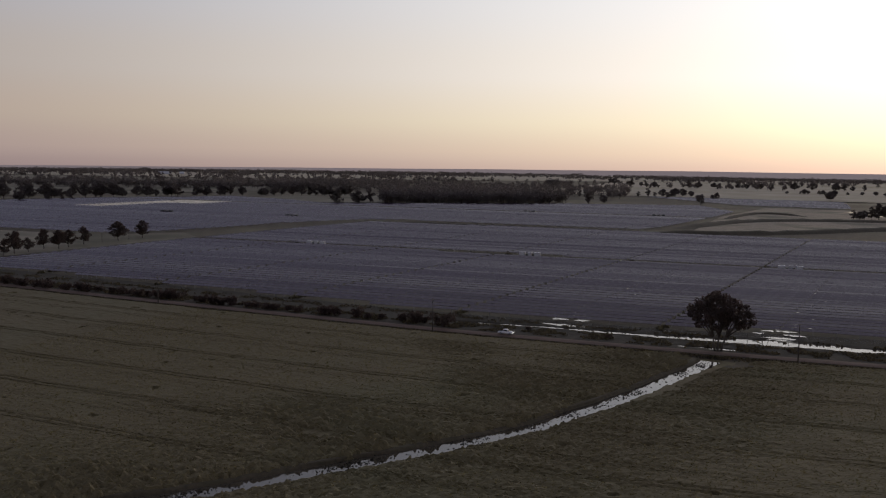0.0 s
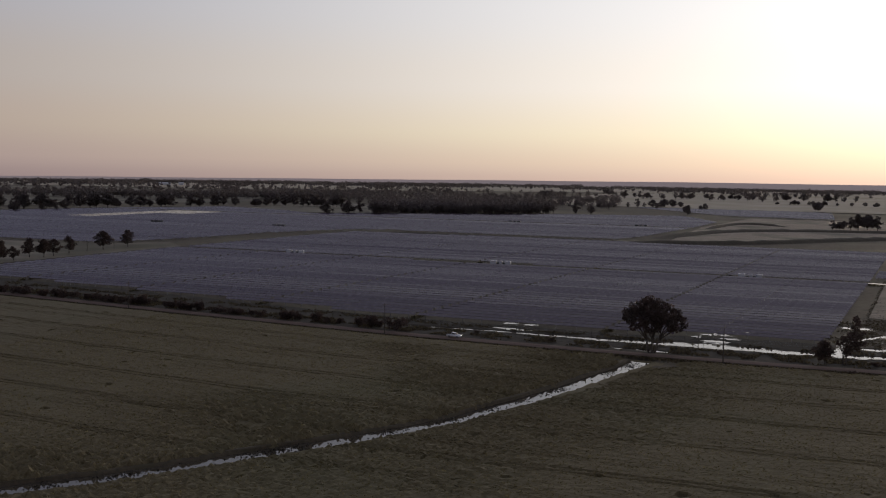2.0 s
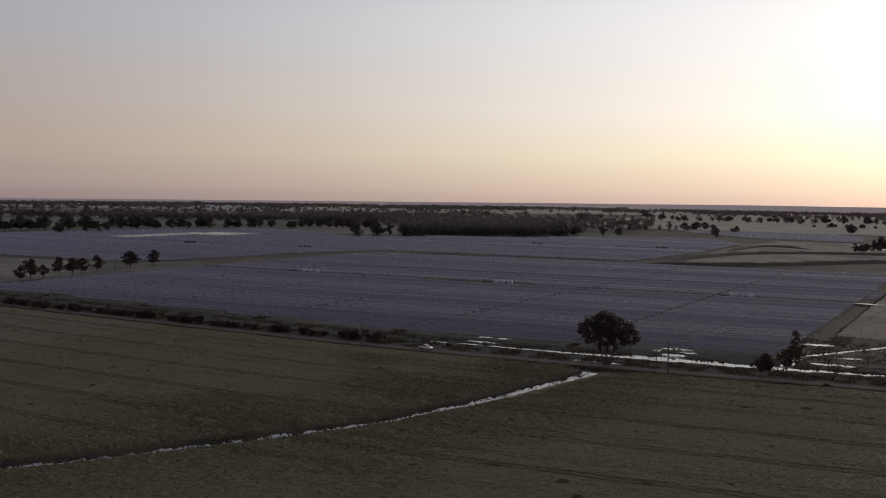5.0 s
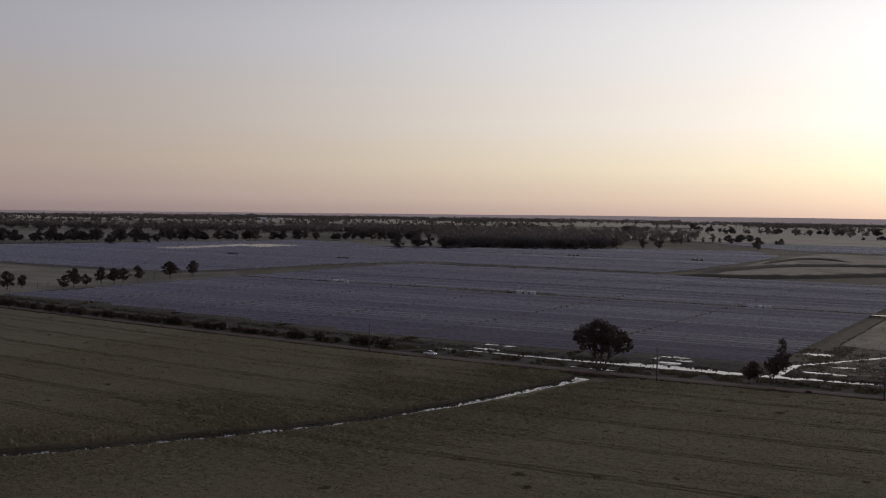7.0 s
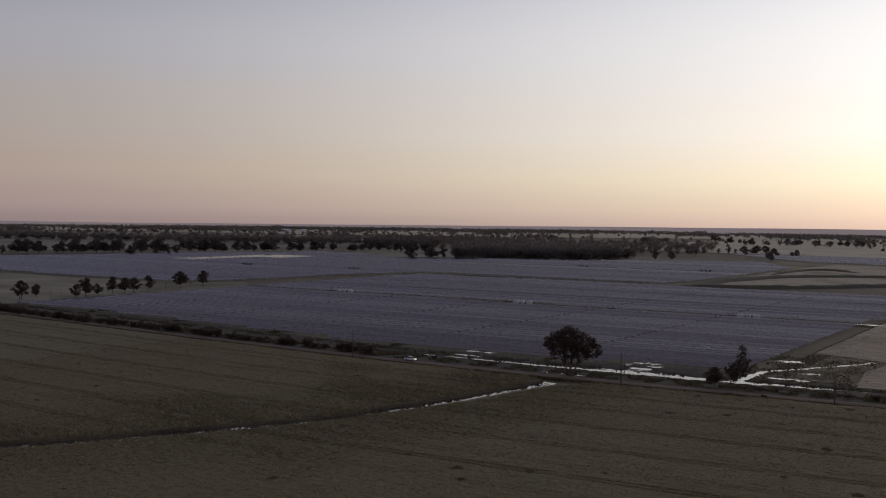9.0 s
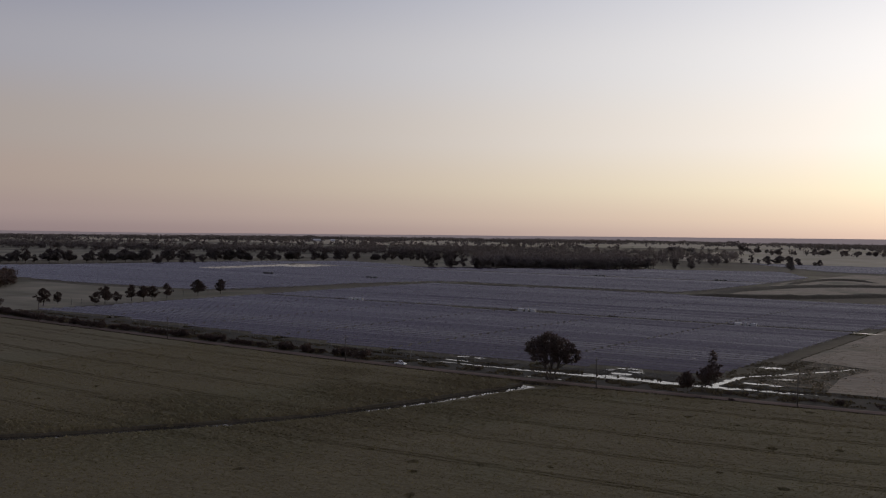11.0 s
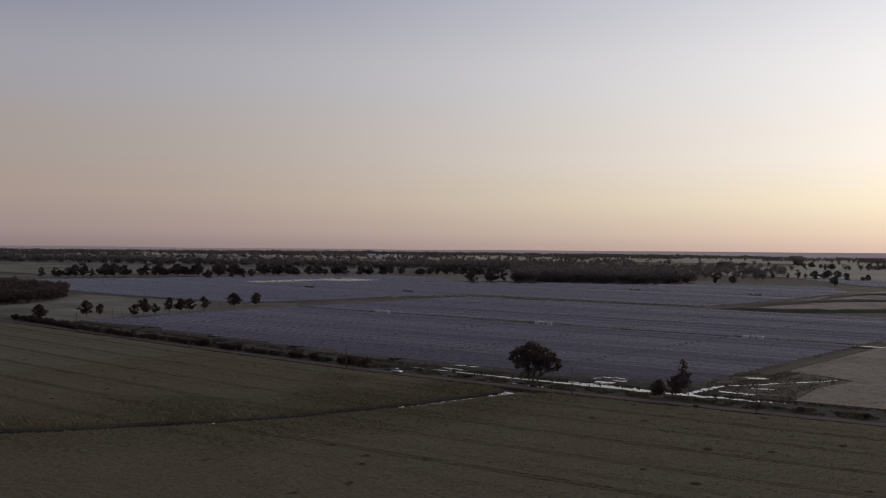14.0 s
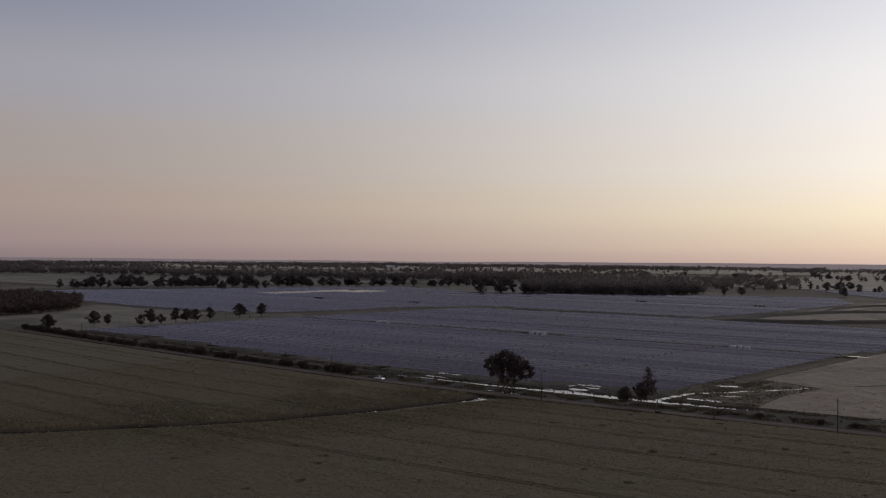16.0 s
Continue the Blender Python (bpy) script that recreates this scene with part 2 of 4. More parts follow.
def tube(bm, pts, radii, seg=7):
    """A tapered limb along a line of points."""
    rings = []
    for i, p in enumerate(pts):
        a, b = Vector(pts[max(i - 1, 0)]), Vector(pts[min(i + 1, len(pts) - 1)])
        d = (b - a).normalized()
        u = d.orthogonal().normalized()
        w = d.cross(u)
        rings.append([bm.verts.new(Vector(p) + radii[i] * (math.cos(2 * math.pi * k / seg) * u + math.sin(2 * math.pi * k / seg) * w)) for k in range(seg)])
    for r0, r1 in zip(rings, rings[1:]):
        best = min(range(seg), key=lambda s: (r0[0].co - r1[s].co).length)
        for k in range(seg):
            bm.faces.new((r0[k], r0[(k + 1) % seg], r1[(k + 1 + best) % seg], r1[(k + best) % seg]))
    bm.faces.new(rings[0][::-1])
    bm.faces.new(rings[-1])
    return bm


def leaf_quads(rng, centres, size):
    """Small bent leaf sprays, one four-sided piece at each centre."""
    n = len(centres)
    a = rng.normal(size=(n, 3))
    a /= np.linalg.norm(a, axis=1)[:, None]
    b = np.cross(a, rng.normal(size=(n, 3)))
    b /= np.linalg.norm(b, axis=1)[:, None] + 1e-9
    s = size * rng.uniform(0.6, 1.4, (n, 1))
    a, b = a * s, b * s * rng.uniform(0.4, 0.8, (n, 1))
    v = np.stack([centres - a, centres - 0.15 * a - b, centres + a, centres + 0.2 * a + b], 1)
    return v.reshape(-1, 3), np.arange(4 * n).reshape(n, 4)


def blob_points(rng, blobs, per_m2):
    """Places in the outer shells of several lobes (x, y, z, radius, height ratio), clustered in sprays."""
    out = []
    for x, y, z, r, flat in blobs:
        k = max(8, int(per_m2 * r * r))
        d = rng.normal(size=(k // 6 + 1, 3))
        d /= np.linalg.norm(d, axis=1)[:, None]
        heart = d * (r * rng.uniform(0.45, 1.05, (len(d), 1)))
        p = np.repeat(heart, 6, 0) + rng.normal(size=(6 * len(d), 3)) * r * 0.13
        p[:, 2] *= flat
        out.append(p + (x, y, z))
    return np.concatenate(out)


# ---- lines of the plan ----
ROAD = np.array([(-900, 315), (-426, 278), (-311, 269.5), (-208, 261.5), (-106, 256), (-30, 257), (20, 260.5), (97, 267.5), (400, 297)], float)


def smooth_line(line, step=6.0, rounds=14):
    x = np.arange(line[0, 0], line[-1, 0] + step, step)
    y = np.interp(x, line[:, 0], line[:, 1])
    for _ in range(rounds):
        y[1:-1] = (y[:-2] + 2 * y[1:-1] + y[2:]) / 4
    return x, y


RX, RY = smooth_line(ROAD)


def road_y(x):
    return np.interp(x, RX, RY)


# the irrigation channel runs to the culvert under the road
CHANNEL = np.array([(-150, 40), (-118, 80), (-101, 98), (-89, 112), (-80.5, 124), (-72, 137), (-62, 152), (-51.5, 171), (-44, 193), (-38, 213), (-34, 230), (-31, 241), (-30, 247)], float)
DITCH = np.array([(-118, 272), (-78, 275.5), (-48, 276), (-15, 280), (12, 280.5), (40, 284), (62, 287)], float)
DITCH_W = [0.8, 1.2, 1.9, 3.9, 2.7, 2.0, 0.5]
DRAIN = np.array([(18.5, 283), (19.5, 294), (21, 307), (27, 316), (39, 333), (51, 352), (66, 369)], float)


def line_dist(x, y, line):
    """Distance of places from a bent line, and how far along it they lie."""
    best, along, run = np.full(np.shape(x), 1e9), np.zeros(np.shape(x)), 0.0
    for (ax, ay), (bx, by) in zip(line, line[1:]):
        L = math.hypot(bx - ax, by - ay)
        s = np.clip(((x - ax) * (bx - ax) + (y - ay) * (by - ay)) / L**2, 0, 1)
        d = np.hypot(x - ax - s * (bx - ax), y - ay - s * (by - ay))
        along = np.where(d < best, run + s * L, along)
        best = np.minimum(best, d)
        run += L
    return best, along


def wave(x, y, seed, size):
    """A cheap smooth unevenness made of several crossing waves, about -1 to 1."""
    rng = np.random.default_rng(seed)
    out = np.zeros(np.shape(x))
    for k in range(9):
        a, f, p = rng.uniform(0, 2 * math.pi), rng.uniform(0.6, 2.2), rng.uniform(0, 2 * math.pi)
        out = out + np.sin((x * math.cos(a) + y * math.sin(a)) * 2 * math.pi * f / size + p) / 3.2
    return out


def ramp01(v, a, b):
    s = np.clip((v - a) / (b - a), 0, 1)
    return s * s * (3 - 2 * s)


def ground_z(x, y):
    x, y = np.asarray(x, float), np.asarray(y, float)
    r = np.hypot(x, y)
    z = -30.0 * ramp01(r, 1700, 5200)
    near = 1 - ramp01(r, 500, 700)
    z = z + near * 0.05 * wave(x, y, 3, 9.0)
    d, _ = line_dist(x, y, CHANNEL)
    z = z - 1.6 * (1 - ramp01(d, 1.6, 5.5))
    d, s = line_dist(x, y, DITCH)
    w = np.interp(s, np.concatenate([[0], np.cumsum(np.hypot(*np.diff(DITCH, axis=0).T))]), DITCH_W)
    rough = 0.11 * wave(x * 0.45, y, 5, 4.0) + 0.07 * wave(x * 0.6, y, 6, 1.7)
    z = z - np.clip(0.55 * (1 - d / (1.35 * w)) + rough * (d < 2.2 * w), -0.1, 0.5) * (d < 2.2 * w)
    d, s = line_dist(x, y, DRAIN)
    w = 1.9 - 0.013 * s
    z = z - np.clip(0.5 * (1 - d / (1.3 * w)) + rough, 0, 0.4) * (d < 2.2 * w)
    for cx, cy, ax, ay in ((25, 336, 9, 4.0), (31, 296, 8, 3.2), (35, 311, 6, 2.6), (-15, 288, 7, 4), (-77, 281.5, 8, 2.6), (-28, 264.6, 16, 1.3), (-24, 247, 9, 1.2)):
        q = ((x - cx) / ax) ** 2 + ((y - cy) / ay) ** 2
        z = z - np.clip(0.40 * (1 - q) + 1.3 * rough, 0, 0.38) * (q < 1.6)
    return z


def gz(x, y):
    return float(ground_z(np.array([x]), np.array([y]))[0])


# ---- ground, one sheet to the horizon ----
def steps(*spans):
    out = [spans[0][0]]
    for a, b, s in spans:
        n = max(1, round((b - a) / s))
        out += list(a + (b - a) * np.arange(1, n + 1) / n)
    return np.array(out)


gx = steps((-5600, -1000, 230), (-1000, -420, 20), (-420, -130, 5), (-130, 100, 0.8), (100, 300, 8), (300, 1000, 50), (1000, 5600, 300))
gy = steps((-3000, -200, 400), (-200, 60, 20), (60, 250, 4), (250, 262, 1.5), (262, 292, 0.45), (292, 350, 0.8), (350, 700, 7), (700, 1400, 25), (1400, 5600, 150))
GX, GY = np.meshgrid(gx, gy)
GZ = ground_z(GX, GY)
nx, ny = len(gx), len(gy)
idx = np.arange(nx * ny).reshape(ny, nx)


def grid_faces(idx):
    return np.stack([idx[:-1, :-1], idx[:-1, 1:], idx[1:, 1:], idx[1:, :-1]], -1).reshape(-1, 4)


ground = new("ground", mesh_np("ground", np.stack([GX, GY, GZ], -1).reshape(-1, 3), grid_faces(idx), M_GROUND, True))
M_VERGE = material("dark_verge_growth", (0.034, 0.028, 0.018), (0.066, 0.053, 0.034), 0.6, 0.9, 0.9, 0.06)
ground.data.materials.append(M_VERGE)
fc = np.stack([GX, GY], -1)
fc = (fc[:-1, :-1] + fc[1:, 1:]) / 2
front = np.interp(fc[..., 0], [-380, -325, -233, -153, -111, -42, -22, 14, 60, 140], [303, 301, 294, 285, 283, 285, 292, 296, 291, 285])
off = fc[..., 1] - road_y(fc[..., 0])
verge = (off > -7) & (fc[..., 1] < front + 3) & (fc[..., 0] > -430) & (fc[..., 0] < 160)
ground.data.polygons.foreach_set("material_index", verge.astype(np.int32).ravel())
tagged(ground, "flat damp olive-brown grassland reaching to the horizon", "ground", kind="structure")


def field_sheet(name, outline, mat, lift, label, step=25.0):
    """A field laid just over the ground inside an outline of corners."""
    o = np.array(outline, float)
    bm = bmesh.new()
    f = bm.faces.new([bm.verts.new((x, y, 0)) for x, y in o])
    if f.normal.z < 0:
        f.normal_flip()
    far = np.abs(o).max() > 1500
    for axis, lo, hi in ((0, *np.percentile(o[:, 0], (0, 100))), (1, *np.percentile(o[:, 1], (0, 100)))):
        st = max(step, (hi - lo) / 24)
        c = lo + st
        while c < hi:
            co, no = [0, 0, 0], [0, 0, 0]
            co[axis], no[axis] = c, 1
            bmesh.ops.bisect_plane(bm, geom=bm.verts[:] + bm.edges[:] + bm.faces[:], plane_co=co, plane_no=no)
            c += st
    for v in bm.verts:
        v.co.z = gz(v.co.x, v.co.y) + lift
    bmesh.ops.recalc_face_normals(bm, faces=bm.faces)
    if sum(f.normal.z for f in bm.faces) < 0:
        bmesh.ops.reverse_faces(bm, faces=bm.faces)
    return tagged(new(name, bm_mesh(name, bm, mat, True)), label, "field", kind="structure")


field_sheet("field_west", [(-1100, 330), (-500, 300), (-374, 288), (-362, 325), (-362, 430), (-360, 478), (-386, 500), (-404, 476), (-420, 458), (-529, 451), (-645, 460), (-735, 431), (-870, 490), (-1100, 500)], M_PASTURE, 0.22, "pale pasture beside the panel rows, mist streaks put into its colour")
field_sheet("field_east", [(52, 291), (330, 315), (330, 640), (52, 640), (36, 470), (28, 362), (44, 357), (56, 350), (50, 325)], M_STUBBLE, 0.16, "pale dry stubble paddock with faint tracks")
field_sheet("field_dam", [(-100, 700), (-34, 718), (40, 812), (330, 860), (330, 1110), (-80, 1110), (-104, 900)], M_STUBBLE, 0.3, "dry grass round the earth banks")
field_sheet("field_north", [(-420, 1345), (700, 1345), (900, 2300), (-500, 2300)], M_FARFIELD_HAZED, 0.8, "broad yellowish green field beyond the tree row, paled for haze")
field_sheet("field_northwest", [(-1900, 640), (-950, 640), (-840, 900), (-740, 1110), (-1050, 1700), (-2300, 1500)], M_PASTURE, 0.6, "pale grazing land behind the tree row")
field_sheet("field_glade", [(-640, 930), (-520, 905), (-440, 950), (-470, 1180), (-640, 1180)], M_PASTURE, 0.5, "pale grass among scattered trees")


field_sheet("field_plain", [(-4600, 1450), (-2400, 1560), (-1100, 1760), (-520, 2310), (900, 2310), (2600, 2100), (2600, 4900), (-4600, 4900)], M_FARFIELD_HAZED, 1.0, "open plain running to the horizon, paled for haze", 60.0)


def strip(name, line, half, mat, lift, label, category="road", crown=0.0):
    """A road or track along a line of plan places."""
    line = np.array(line, float)
    t = np.gradient(line, axis=0)
    t /= np.linalg.norm(t, axis=1)[:, None]
    nrm = np.stack([-t[:, 1], t[:, 0]], 1)
    cols = []
    for k in (-1, -0.5, 0, 0.5, 1):
        p = line + nrm * half * k
        z = lift + crown * (1 - k * k)
        cols.append(np.stack([p[:, 0], p[:, 1], np.full(len(p), 0) + z], 1))
    v = np.stack(cols, 1)
    idx = np.arange(v.shape[0] * 5).reshape(-1, 5)
    return tagged(new(name, mesh_np(name, v.reshape(-1, 3), grid_faces(idx)[:, ::-1], mat, True)), label, category, kind="structure")


strip("road", np.stack([RX, RY], 1), 2.4, M_DIRT, 0.10, "straight pale gravel road on a low bed", crown=0.12)


def ridge(name, line, half, high, label, mat=None):
    """A grassed earth bank with a rounded top."""
    pts = np.array(line, float)
    seg = [pts[0]]
    for a, b in zip(pts, pts[1:]):
        n = max(2, int(np.hypot(*(b - a)) / 8))
        seg += [a + (b - a) * k / n for k in range(1, n + 1)]
    pts = np.array(seg)
    for _ in range(40):
        pts[1:-1] = (pts[:-2] + 2 * pts[1:-1] + pts[2:]) / 4
    t = np.gradient(pts, axis=0)
    t /= np.linalg.norm(t, axis=1)[:, None]
    nrm = np.stack([-t[:, 1], t[:, 0]], 1)
    ends = np.clip(np.minimum(np.arange(len(pts)), np.arange(len(pts))[::-1]) / 4.0, 0, 1)
    cols = []
    for k, h in ((-1, -0.1), (-0.6, 0.45), (-0.25, 0.95), (0.25, 1.0), (0.6, 0.5), (1, -0.1)):
        p = pts + nrm * half * k
        z = (high * h * (1 + 0.18 * wave(p[:, 0], p[:, 1], 11, 24.0)) + 0.3 * (k * k < 1)) * ends - 0.1 * (1 - ends)
        cols.append(np.stack([p[:, 0], p[:, 1], z], 1))
    v = np.stack(cols, 1)
    idx = np.arange(v.shape[0] * 6).reshape(-1, 6)
    return tagged(new(name, mesh_np(name, v.reshape(-1, 3), grid_faces(idx)[:, ::-1], mat or M_BANK, True)), label, "embankment", kind="structure")


ridge("bank_south", [(-330, 668), (-223, 668), (-136, 674)], 4.5, 0.7, "dark grassed earth bank along the drain")
ridge("bank_dam", [(-134, 676), (-82, 671), (-34, 716), (29, 806), (120, 856), (330, 905)], 8, 2.0, "high dark grass bank of the farm dam")
ridge("bank_dam_back", [(-112, 722), (-96, 800), (-70, 862), (-20, 892), (60, 912), (200, 930)], 10, 1.8, "curving dark grass bank of the farm dam")
ridge("bank_mound", [(-96, 862), (-90, 930), (-81, 996), (-70, 1000), (-26, 945)], 5, 1.4, "low dark earth mound")
ridge("bank_west", [(-370, 292), (-360, 330), (-355, 430), (-347, 540), (-339, 640), (-326, 664)], 5.5, 0.8, "dark grassed strip beside the panel rows")

strip("paddock_track", [(63, 366), (67, 371), (74, 381), (86, 398), (104, 420), (130, 452), (170, 500)], 1.1, M_BANK, 0.22, "dark wheel track across the dry paddock", "track")

# water in the ditches, the drain and the channel
def sheet(name, x0, x1, y0, y1, z, label):
    me = mesh_np(name, [(x0, y0, z), (x1, y0, z), (x1, y1, z), (x0, y1, z)], [(0, 1, 2, 3)], M_WATER)
    return tagged(new(name, me), label, "water", kind="structure")


sheet("water_ditch", -122, 92, 263.2, 352, -0.16, "bright still floodwater lying in the roadside ditch")
ch = []
for (ax, ay), (bx, by) in zip(CHANNEL, CHANNEL[1:]):
    ch += [(ax + (bx - ax) * k / 4, ay + (by - ay) * k / 4) for k in range(4)]
strip("water_channel", ch + [tuple(CHANNEL[-1])], 3.0, M_WATER, -0.18, "still reflecting water in the irrigation channel", "water")

# bare earth face along the channel's far side
M_EARTH = material("bare_earth_bank", (0.060, 0.048, 0.030), (0.120, 0.094, 0.056), 1.2, 0.85, 0.8, 0.2, third=(0.075, 0.062, 0.034))
cl = np.array(ch + [tuple(CHANNEL[-1])])
ct = np.gradient(cl, axis=0)
ct /= np.linalg.norm(ct, axis=1)[:, None]
cn = np.stack([-ct[:, 1], ct[:, 0]], 1)
face = []
for k, (off, z) in enumerate(((1.6, -0.7), (2.0, -0.15), (2.35, 0.25), (2.7, 0.45), (3.4, 0.3))):
    jag = 0.35 * wave(cl[:, 0] * 3, cl[:, 1] * 3, 80 + k, 14.0)
    p = cl + cn * (off + jag)[:, None]
    face.append(np.stack([p[:, 0], p[:, 1], np.full(len(p), z) + 0.12 * wave(p[:, 0], p[:, 1], 81, 6.0) * (z > 0)], 1))
face = np.stack(face, 1)
tagged(new("channel_bank", mesh_np("channel_bank", face.reshape(-1, 3), grid_faces(np.arange(face.shape[0] * 5).reshape(-1, 5))[:, ::-1], M_EARTH, True)), "dark bare earth face along the channel", "bank", kind="structure")

# ---- the crop ----
TRAMS = [(-21.0, 0.5, -1), (-42.0, 0.7, -1), (-63.0, 1, -1), (-84.8, 1, -1), (-105.0, 1, -1), (-125.5, 0.8, -1),
         (-28.4, 0.8, 1), (-48.0, 0.5, 1), (-68.2, 1, 1), (-90.0, 0.5, 1), (-113.0, 1, 1)]      # wheel tracks: metres from the road, depth, side of the channel


def crop_height(x, y):
    v = y - road_y(x)
    d, s = line_dist(x, y, CHANNEL)
    near_k = np.interp(np.clip(y, 40, 250), CHANNEL[:, 1], CHANNEL[:, 0])
    right = ramp01(x - near_k, 0.0, 1.0)
    lodged = np.clip(0.7 * wave(x, y, 21, 60.0) + 0.95 - d / 42, 0, 1) * (d > 2) * (1 - 0.6 * right)
    h = 0.95 + 0.08 * wave(x, y, 22, 26.0) + 0.04 * wave(x * 0.22, y, 23, 3.1) + 0.03 * wave(x * 0.25, y, 24, 1.5)
    h = h + lodged * (0.24 * wave(x * 0.6, y, 25, 5.0) + 0.42 * wave(x * 0.6, y, 26, 2.3) - 0.28)
    for off, deep, side in TRAMS:
        sway = off + 0.35 * wave(x, 0 * x, 27, 160.0)
        deep = deep * (right if side > 0 else 1 - right)
        for o in (-0.95, 0.95):
            h = h - 0.72 * deep * np.exp(-(((v - sway - o) / 0.33) ** 2)) * (0.75 + 0.25 * wave(x, y, 28, 22.0))
    for cx, cy, ax, ay in ((-95, 168.5, 9, 1.2), (-66, 173, 5, 0.9), (-25, 223, 4.0, 2.2), (-84, 148, 8, 2.4), (-112, 150, 7, 1.0)):
        h = h - 0.8 * np.exp(-(((x - cx) / ax) ** 2 + ((y - cy) / ay) ** 2) ** 2) * (0.8 + 0.3 * wave(x, y, 29, 4.0))
    edge = ramp01(-v, 7.6 + 0.8 * wave(x, y, 30, 9.0), 9.0)
    bank = ramp01(d + 0.28 * wave(x, y, 31, 7.0) + 0.22 * wave(x, y, 34, 2.2), 1.9, 3.2)
    late = ramp01(y, 182, 206)
    h = h * (1 - right * (0.82 + 0.06 * late) * (1 - ramp01(d, 2.0 + 0.8 * late, 9.0 + 6.0 * late)))
    end = ramp01(np.hypot((x + 27) / 11, (y - 245) / 6.5) + 0.12 * wave(x, y, 32, 5.0), 0.75, 1.1)
    return np.maximum(h, 0.12) * edge * bank * end - 1.0 * (1 - bank) - 0.25 * (1 - edge) - 0.1 * (1 - end)


tram_v = np.concatenate([[off + o + k for o in (-0.95, 0.95) for k in (-0.6, -0.25, 0, 0.25, 0.6)] for off, _, _ in TRAMS])
cv = np.unique(np.round(np.concatenate([np.arange(-225, -6.5, 0.5), tram_v]), 2))
cx = steps((-460, -200, 1.5), (-200, 120, 0.5), (120, 260, 1.0))
CX, CV = np.meshgrid(cx, cv)
CY = CV + road_y(CX)
CZ = crop_height(CX, CY)
tuft = np.random.default_rng(90)
flat_part = np.clip(1.05 - line_dist(CX, CY, CHANNEL)[0] / 38, 0, 1)
CZ = CZ + (CZ > 0.2) * tuft.normal(0, 1, CZ.shape) * (0.034 + 0.17 * flat_part)
CX = CX + tuft.normal(0, 0.12, CX.shape)
CY = CY + tuft.normal(0, 0.10, CY.shape)
idx = np.arange(CX.size).reshape(CX.shape)
crop = new("crop_field", mesh_np("crop_field", np.stack([CX, CY, CZ], -1).reshape(-1, 3), grid_faces(idx), M_CROP, False))
tagged(crop, "dense green cereal crop with wheel tracks and flattened patches", "crop", kind="stuff")

# ---- the panel rows ----
PITCH, CHORD, TUBE_Z, TILT_PANEL = 6.2, 1.95, 1.45, 15.3
ROW_SLOPE, COL_SLOPE, CELL = 0.042, 0.080, 64.3


def inside(x, y, poly):
    hit = False
    for (ax, ay), (bx, by) in zip(poly, poly[1:] + poly[:1]):
        if (ay > y) != (by > y) and x < (bx - ax) * (y - ay) / (by - ay) + ax:
            hit = not hit
    return hit


NEAR = [(-364, 298), (-325, 301), (-233, 294), (-153, 285), (-111, 282.5), (-42, 285), (-22, 292), (14, 296), (22, 320), (30, 420), (40, 520), (46, 660), (-80, 656), (-140, 662), (-223, 655), (-328, 646), (-337, 590), (-344, 510), (-350, 430), (-353, 375), (-356, 325)]
MIDDLE = [(-862, 498), (-735, 438), (-645, 466), (-529, 457), (-450, 461), (-414, 464), (-398, 490), (-386, 530), (-368, 615), (-345, 664), (-318, 682), (-223, 682), (-134, 688), (-124, 722), (-108, 860), (-100, 980), (-150, 1092), (-280, 1032), (-330, 992), (-450, 905), (-500, 872), (-560, 915), (-670, 950), (-686, 892), (-734, 848), (-760, 770), (-796, 660), (-842, 572)]
NORTH = [(-250, 1310), (-130, 1160), (-112, 1132), (6, 1122), (0, 1296), (-38, 1322)]
FLAT = [(-660, 686), (-616, 690), (-592, 846), (-636, 848)]
rng = np.random.default_rng(7)
row_lean = rng.normal(0, 1.3, 220)


def row_span(y, poly):
    """Where a row at y enters and leaves an outline."""
    xs = []
    for (ax, ay), (bx, by) in zip(poly, poly[1:] + poly[:1]):
        if (ay > y) != (by > y):
            xs.append((bx - ax) * (y - ay) / (by - ay) + ax)
    xs.sort()
    return list(zip(xs[::2], xs[1::2]))


tables = []
for block, poly in (("near", NEAR), ("middle", MIDDLE), ("north", NORTH)):
    for i in range(-10, 190):
        for k in range(-15, 4):
            for h in (0, 1):
                y0 = 285 + PITCH * i
                x = -113.3 + CELL * k + COL_SLOPE * (y0 - 285) + (17.15 if h == 0 else 48.15)
                y = y0 + ROW_SLOPE * (x + 150)
                for lo, hi in row_span(y, poly):
                    a, e = max(lo, x - (15.4 if h else 16.1)), min(hi, x + (16.1 if h else 15.4))
                    if e - a < 5:
                        continue
                    if block == "near" and abs(y - 467.5 - 0.025 * (x + 150)) < 3.6:
                        continue
                    if block == "middle" and abs(y - 858 - ROW_SLOPE * (x + 150)) < 4.0:
                        continue
                    tables.append((block, (a + e) / 2, y + ROW_SLOPE * ((a + e) / 2 - x), e - a, TILT_PANEL + 0.35 * rng.normal() + row_lean[i + 10] + 0.9 * math.sin(i * 0.55 + 0.3 * k)))


def table_box(length):
    a, c = length / 2, CHORD / 2
    v = [(sx * a, sy * c, z) for z in (0.06, 0.10) for sx, sy in ((-1, -1), (1, -1), (1, 1), (-1, 1))]
    return np.array(v), [(4, 5, 6, 7), (3, 2, 1, 0), (0, 1, 5, 4), (1, 2, 6, 5), (2, 3, 7, 6), (3, 0, 4, 7)]


